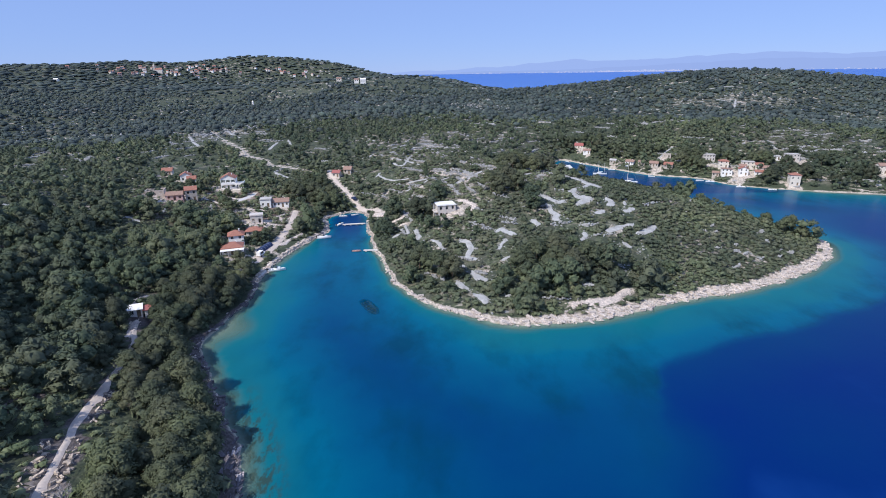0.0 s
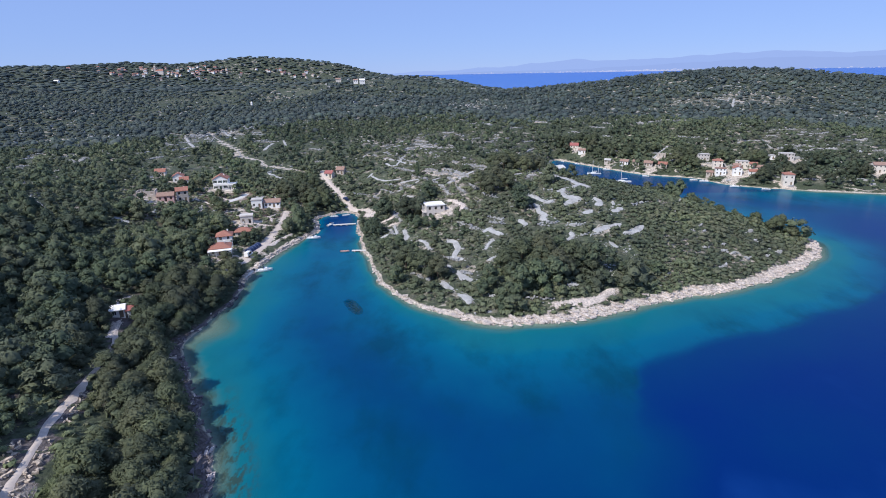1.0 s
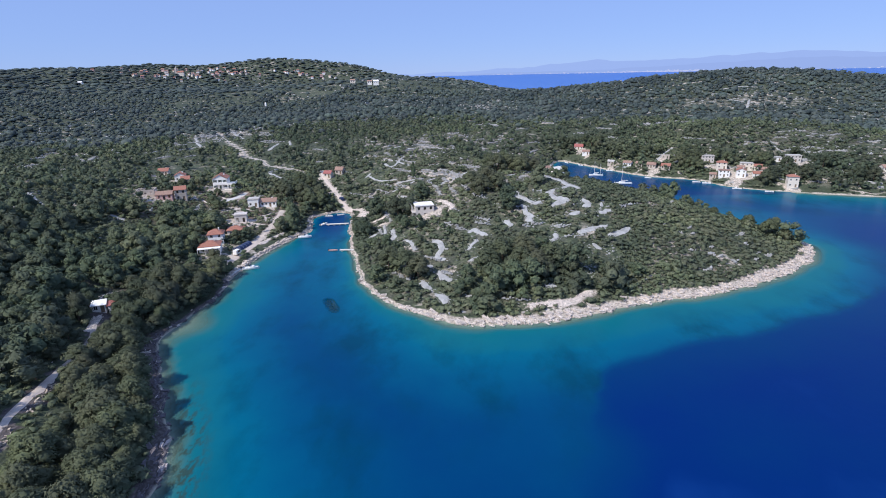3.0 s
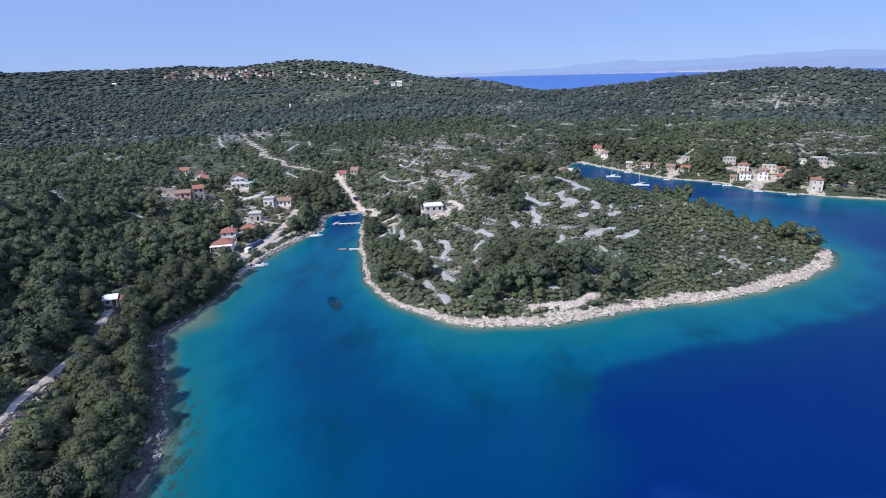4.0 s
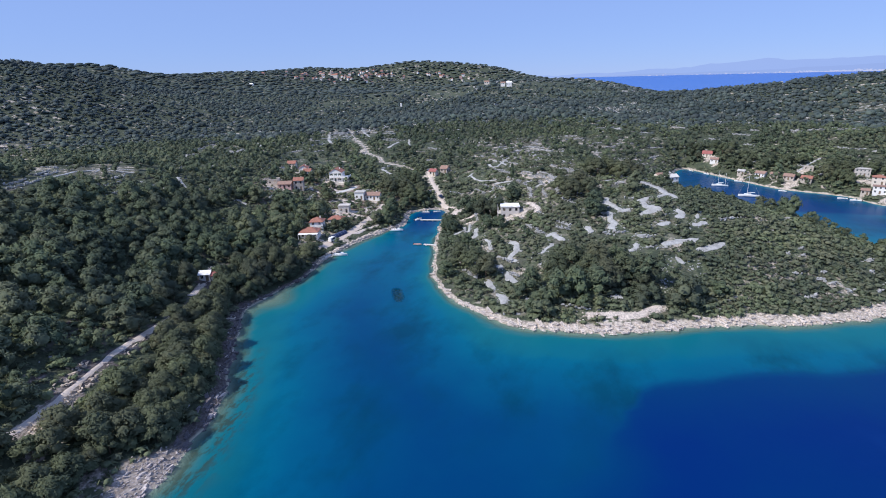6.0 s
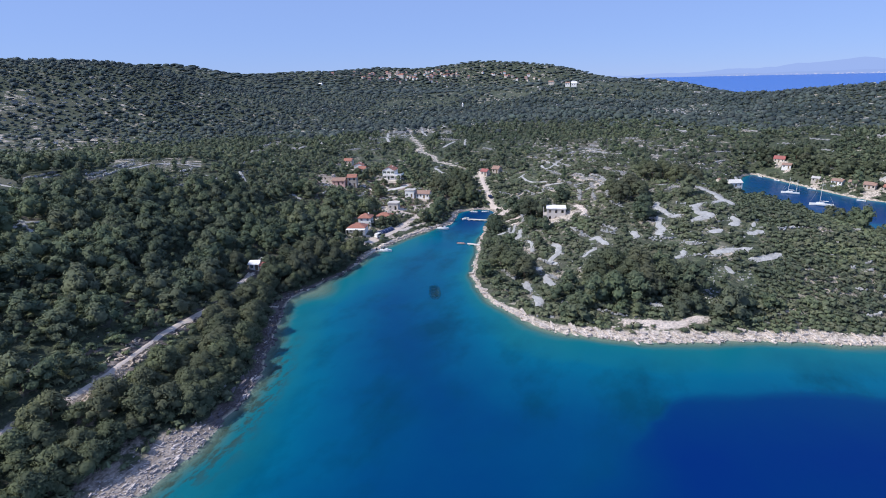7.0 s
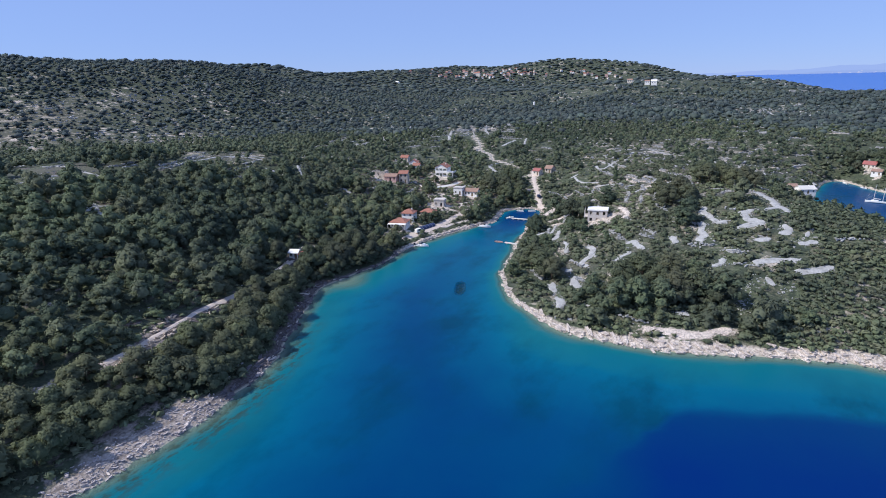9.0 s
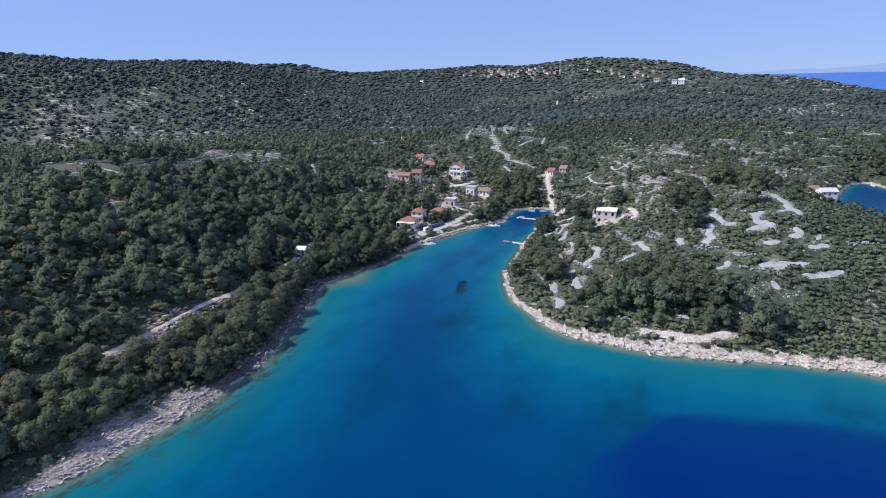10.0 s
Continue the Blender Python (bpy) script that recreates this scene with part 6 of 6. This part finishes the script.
def car(x, y, turn, mat, label, van=False):
    z = float(ground_height(np.array([x]), np.array([y]))[0]) + 0.12
    auto = tagged(new("van" if van else "car"), label, "van" if van else "car")
    auto.matrix_basis = pose(x, y, z, 0, 0, turn)
    bm = bmesh.new()
    top = 2.0 if van else 1.45
    block(bm, -2.1, -.85, 0.35, 2.1, .85, 0.95), block(bm, -2.05 if van else -1.5, -.78, 0.95, 1.2, .78, top)
    for v in bm.verts:
        if v.co.z > 1.2 and v.co.x > 1:
            v.co.x -= 0.6
    bmesh.ops.bevel(bm, geom=bm.edges[:], offset=0.08, segments=2, affect="EDGES")
    part("body", bm, mat, auto)
    bm = bmesh.new()
    block(bm, -1.2, -.8, 1.02, 0.55, .8, top - .15)
    part("side_windows", bm, DARK_GLASS, auto)
    for wx in (-1.3, 1.3):
        for wy in (-.8, .8):
            bm = bmesh.new()
            bmesh.ops.create_cone(bm, cap_ends=True, segments=14, radius1=.33, radius2=.33, depth=.2, matrix=Matrix.Translation((wx, wy, .33)) @ Matrix.Rotation(math.pi / 2, 4, "X"))
            part("wheel", bm, RUBBER, auto)
    return auto


car(-63.4, 267.3, 120, BLUE_CANVAS, "dark car parked on the gravel road above the cove")
car(-86.6, 187.5, 80, WHITE, "white van parked on the quay road", True)
cover = tagged(new("tarpaulin_shelter"), "long dark blue tarpaulin shelter beside the quay road", "shelter")
cover.matrix_basis = pose(-87.6, 195.5, float(ground_height(np.array([-87.6]), np.array([195.5]))[0]), 0, 0, 80)
bm = bmesh.new()
bmesh.ops.create_cone(bm, cap_ends=True, segments=16, radius1=1.4, radius2=1.4, depth=8.0, matrix=Matrix.Rotation(math.pi / 2, 4, "Y"))
bmesh.ops.bisect_plane(bm, geom=bm.verts[:] + bm.edges[:] + bm.faces[:], plane_co=(0, 0, 0), plane_no=(0, 0, -1), clear_outer=True)
part("canvas", bm, BLUE_CANVAS, cover)
for i in range(5):
    bm = bmesh.new()
    bmesh.ops.create_cone(bm, cap_ends=True, segments=16, radius1=1.44, radius2=1.44, depth=.08, matrix=Matrix.Translation((-3.9 + i * 1.95, 0, 0)) @ Matrix.Rotation(math.pi / 2, 4, "Y"))
    bmesh.ops.bisect_plane(bm, geom=bm.verts[:] + bm.edges[:] + bm.faces[:], plane_co=(0, 0, 0), plane_no=(0, 0, -1), clear_outer=True)
    part("hoop", bm, GREY_METAL, cover)


# ---- single trees that stand out ----
def cypress(x, y, tall):
    tree = tagged(new("cypress_tree"), "slender dark cypress standing among the terraces", "tree")
    tree.matrix_basis = pose(x, y, float(ground_height(np.array([x]), np.array([y]))[0]))
    bm = bmesh.new()
    bmesh.ops.create_cone(bm, cap_ends=True, segments=7, radius1=0.18, radius2=0.05, depth=tall * .6, matrix=Matrix.Translation((0, 0, tall * .3)))
    part("trunk", bm, BARK, tree)
    r = np.random.default_rng(9)
    vs, fs, n = [], [], 0
    for k in range(16):
        u = (k + .5) / 16
        wide = tall * 0.115 * np.sin(np.pi * min(1, 0.12 + u * 0.9)) ** 0.7 + .1
        v = ICO_V * r.uniform(0.8, 1.2, (len(ICO_V), 1)) * (wide, wide, tall * .06) + (r.uniform(-.08, .08), r.uniform(-.08, .08), tall * (0.08 + 0.9 * u))
        vs.append(v), fs.append(ICO_F + n)
        n += len(v)
        for _ in range(24):
            a = r.uniform(0, 6.28)
            p = np.array([np.cos(a) * wide, np.sin(a) * wide, tall * (0.08 + 0.9 * u) + r.uniform(-.3, .3)])
            vs.append(np.stack([p + (0, 0, .5), p + r.normal(size=3) * .18, p + r.normal(size=3) * .18])), fs.append(np.array([[n, n + 1, n + 2]]))
            n += 3
    new("crown", mesh_of("crown", np.concatenate(vs), np.concatenate(fs), PINE)).parent = tree
    return tree


cypress(-26, 276.5, 8.5)
COVE_TREES = [(-84, 268, 1.3), (-88, 275, 1.2), (-82, 279, 1.3), (-92, 266, 1.25), (-76, 270, 1.1), (-90, 285, 1.3), (-97, 273, 1.2), (-72, 258, 1.1), (-77, 256, 1.25), (-80, 262, 1.2), (-73, 264, 1.1)]
ROADSIDE_TREES = [(-83.5, 38, 0.75), (-84.5, 43, 0.85), (-85.5, 48, 0.8), (-89, 41, 0.9), (-82.5, 33, 0.8), (-88, 35, 0.9)]
VILLAGE_TREES = [(-92, 201, 0.8), (-90, 206, 0.75), (-103, 207, 0.8), (-106, 214, 0.85), (-110, 221, 0.9), (-116, 240, 0.8), (-121, 246, 0.75), (-126, 262, 0.7), (-139, 262, 0.8), (-146, 266, 0.9), (-141, 273, 0.8), (-91, 178, 0.8), (-103, 183, 0.85), (-105, 193, 0.8)]
HEADLAND_TREES = [(-28, 218, 1.5), (8, 159, 1.3), (13, 163, 1.4), (18, 158, 1.25), (24, 155, 1.35), (29, 158, 1.45), (35, 158, 1.3), (20, 165, 1.3), (14, 152, 1.2), (8, 222, 1.3), (4, 229, 1.35), (12, 230, 1.45), (15, 223, 1.2), (10, 237, 1.3), (-19, 164, 1.35), (-15, 161, 1.2), (-26, 170, 1.25), (18, 262, 1.4), (24, 266, 1.35), (28, 258, 1.3), (32, 268, 1.4), (14, 268, 1.3), (22, 274, 1.4), (36, 263, 1.2)]
POINT_TREES = [(118, 199, 0.95), (122.5, 203, 1.05), (124, 196, 0.75), (114, 205, 0.8), (88, 224, 0.45), (96, 219, 0.5), (104, 214, 0.5), (81, 229, 0.45)]
HARBOUR_TREES = [(84, 412, 0.9), (98, 397, 0.8), (102, 403, 1.0), (109, 392, 1.0), (96, 421, 1.1), (105, 413, 1.1), (113, 385, 0.9), (121, 378, 1.1), (80, 426, 1.0), (128, 372, 1.1), (135, 369, 1.0), (165, 350, 1.1), (150, 345, 0.9), (187, 337, 1.0), (210, 340, 0.9), (199, 298, 0.8), (206, 293, 0.9), (216, 290, 0.8), (233, 288, 0.9), (178, 330, 1.2), (186, 327, 1.3), (194, 320, 1.2), (197, 306, 1.25), (192, 310, 1.1), (153, 350, 1.3), (147, 355, 1.25), (168, 340, 1.2), (214, 318, 1.2), (222, 300, 1.1), (229, 297, 1.2), (100, 385, 1.1), (107, 378, 1.2), (99, 410, 1.2), (84, 420, 1.2), (116, 371, 1.1), (174, 303, 1.25), (178, 306, 1.3), (190, 303, 1.1), (146, 341, 1.2), (142, 347, 1.3), (150, 337, 1.1)]
for x, y, size in COVE_TREES + ROADSIDE_TREES + VILLAGE_TREES + HEADLAND_TREES + POINT_TREES + HARBOUR_TREES:
    z = float(ground_height(np.array([x]), np.array([y]))[0]) - 0.2
    copy_thing(first[int(size * 100) % 5], pose(x, y, z, 0, 0, 47 * size * 10)).scale = (size, size, size)

def bare_tree(x, y, tall):
    """A leafless tree: a forked, crooked trunk with branches and twigs."""
    tree = tagged(new("dead_tree"), "bare grey dead tree beside the stony coast road", "tree")
    tree.matrix_basis = pose(x, y, float(ground_height(np.array([x]), np.array([y]))[0]) - 0.2)
    r = random.Random(12)

    def limb(bm, start, way, length, thick, depth):
        end = start + way * length
        m = Matrix.Translation((start + end) / 2) @ way.to_track_quat("Z", "Y").to_matrix().to_4x4()
        bmesh.ops.create_cone(bm, cap_ends=True, segments=6, radius1=thick, radius2=thick * 0.55, depth=length, matrix=m)
        for _ in range(4 if depth else 0):
            turn = Vector((r.gauss(0, 0.55), r.gauss(0, 0.55), r.uniform(-0.1, 0.5)))
            limb(bm, start + way * length * r.uniform(0.45, 1.0), (way + turn).normalized(), length * r.uniform(0.5, 0.75), thick * 0.5, depth - 1)

    bm = bmesh.new()
    limb(bm, Vector((0, 0, 0)), Vector((0.08, 0.05, 1)).normalized(), tall * 0.45, 0.2, 3)
    part("branches", bm, DEAD_WOOD, tree)
    return tree


bare_tree(-74.5, 60.5, 6.5)

pole = tagged(new("marker_pillar"), "white masonry pillar on the wooded slope", "pillar")
pole.matrix_basis = pose(-284, 782, float(ground_height(np.array([-284.0]), np.array([782.0]))[0]) - 0.5) @ Matrix.Diagonal((1.2, 1.2, 1.35, 1))
bm = bmesh.new()
block(bm, -0.9, -0.9, 0, 0.9, 0.9, 5.2), block(bm, -1.1, -1.1, 5.2, 1.1, 1.1, 5.5)
bmesh.ops.create_cone(bm, cap_ends=True, segments=4, radius1=1.2, radius2=0.05, depth=1.6, matrix=Matrix.Translation((0, 0, 6.3)) @ Matrix.Rotation(math.pi / 4, 4, "Z"))
part("shaft", bm, WHITE, pole)

# ---- the hill village and scattered farms, far off ----
def far_house(x, y, turn, width, depth, tall, wall, roof, label):
    z = float(ground_height(np.array([x]), np.array([y]))[0]) + 1.0
    home = tagged(new("village_house"), label, "house", "hill village")
    home.matrix_basis = pose(x, y, z, 0, 0, turn)
    bm = bmesh.new()
    block(bm, -width / 2, -depth / 2, -5, width / 2, depth / 2, tall)
    part("wall", bm, wall, home)
    part("roof", gable_roof(width, depth, tall, depth * .28), roof, home)
    for k in range(2):
        bm = bmesh.new()
        block(bm, -width * .3 + k * width * .4, -depth / 2 - .05, tall * .5, -width * .3 + k * width * .4 + 1.2, -depth / 2 - .004, tall * .5 + 1.5)
        part("window", bm, DARK_GLASS, home)


r = np.random.default_rng(33)
for cx, cy, spread, count in ((-735, 1310, 40, 16), (-695, 1380, 35, 22), (-655, 1445, 30, 18), (-612, 1472, 28, 9), (-560, 1480, 35, 6), (-465, 1516, 35, 8), (-368, 1515, 25, 6), (-753, 1230, 30, 5)):
    for _ in range(count):
        w = r.uniform(4.5, 8)
        red = r.uniform() < 0.5
        far_house(cx + r.normal(0, spread), cy + r.normal(0, spread * .5), r.uniform(-40, 40), w, w * .7, r.uniform(3, 5), (WHITE, CREAM, PINK)[r.integers(0, 3)], TILES if red else OLD_TILES,
                  "distant village house with a red tiled roof on the ridge" if red else "distant village house with a faded roof on the ridge")
far_house(-150, 967, 10, 9, 7, 7, WHITE, WHITE, "large white farmhouse on the far slope")
far_house(-163, 978, 10, 8, 6, 5, WHITE, OLD_TILES, "white barn beside the far farmhouse")
far_house(-200, 1012, 10, 9, 7, 5, CREAM, OLD_TILES, "cream farm building on the far slope")
far_house(-711, 1009, 0, 8, 6, 3, WHITE, WHITE, "lone white building on the far slope")
church = tagged(new("church"), "pale stone church with a square bell tower in the hill village", "church")
church.matrix_basis = pose(-700, 1365, float(ground_height(np.array([-700.0]), np.array([1365.0]))[0]), 0, 0, 12)
bm = bmesh.new()
block(bm, -8, -5, -4, 8, 5, 8)
part("nave", bm, CREAM, church)
part("roof", gable_roof(16, 10, 8, 3), TILES, church)
bm = bmesh.new()
block(bm, -12, -2.5, -4, -8.1, 2.5, 17)
bmesh.ops.create_cone(bm, cap_ends=True, segments=4, radius1=3.4, radius2=0.1, depth=4, matrix=Matrix.Translation((-10, 0, 19)) @ Matrix.Rotation(math.pi / 4, 4, "Z"))
part("bell_tower", bm, STONE_WALL, church)

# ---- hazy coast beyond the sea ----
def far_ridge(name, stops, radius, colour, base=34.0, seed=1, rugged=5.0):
    """A backdrop of hills that glow in a painted haze colour: bearing in degrees from +y towards +x, and height over
    the water.
    """
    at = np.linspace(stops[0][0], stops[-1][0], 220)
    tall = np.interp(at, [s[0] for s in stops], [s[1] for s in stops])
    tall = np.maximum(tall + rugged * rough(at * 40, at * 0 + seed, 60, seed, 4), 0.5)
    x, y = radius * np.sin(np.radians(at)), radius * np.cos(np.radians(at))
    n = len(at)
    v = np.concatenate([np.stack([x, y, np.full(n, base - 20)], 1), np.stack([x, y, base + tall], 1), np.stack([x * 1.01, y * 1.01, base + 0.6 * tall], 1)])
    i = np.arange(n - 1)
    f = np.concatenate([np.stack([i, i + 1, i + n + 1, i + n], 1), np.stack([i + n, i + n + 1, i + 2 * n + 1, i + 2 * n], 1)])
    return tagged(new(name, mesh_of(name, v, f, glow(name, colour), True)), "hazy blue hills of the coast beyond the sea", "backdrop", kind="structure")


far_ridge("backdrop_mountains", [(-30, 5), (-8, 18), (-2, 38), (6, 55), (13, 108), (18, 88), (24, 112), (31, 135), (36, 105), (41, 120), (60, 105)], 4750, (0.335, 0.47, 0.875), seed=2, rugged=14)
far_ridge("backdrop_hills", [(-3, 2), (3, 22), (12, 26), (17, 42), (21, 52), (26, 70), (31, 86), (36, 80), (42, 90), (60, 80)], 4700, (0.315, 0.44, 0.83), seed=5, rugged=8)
r = np.random.default_rng(8)
n = 700
bearing = np.radians(np.concatenate([r.normal(20, 3.0, 450), r.uniform(3, 42, 250)]))
x, y = 4650 * np.sin(bearing), 4650 * np.cos(bearing)
size = r.uniform(2.5, 8, n)
v = (BOX_V[None] * np.stack([size * 1.6, size, size * .7], 1)[:, None, :] + np.stack([x, y, 36 + np.abs(r.normal(0, 6, n))], 1)[:, None, :]).reshape(-1, 3)
f = (BOX_F[None] + 8 * np.arange(n)[:, None, None]).reshape(-1, 3)
# the town's haze is painted too, as a pale glow
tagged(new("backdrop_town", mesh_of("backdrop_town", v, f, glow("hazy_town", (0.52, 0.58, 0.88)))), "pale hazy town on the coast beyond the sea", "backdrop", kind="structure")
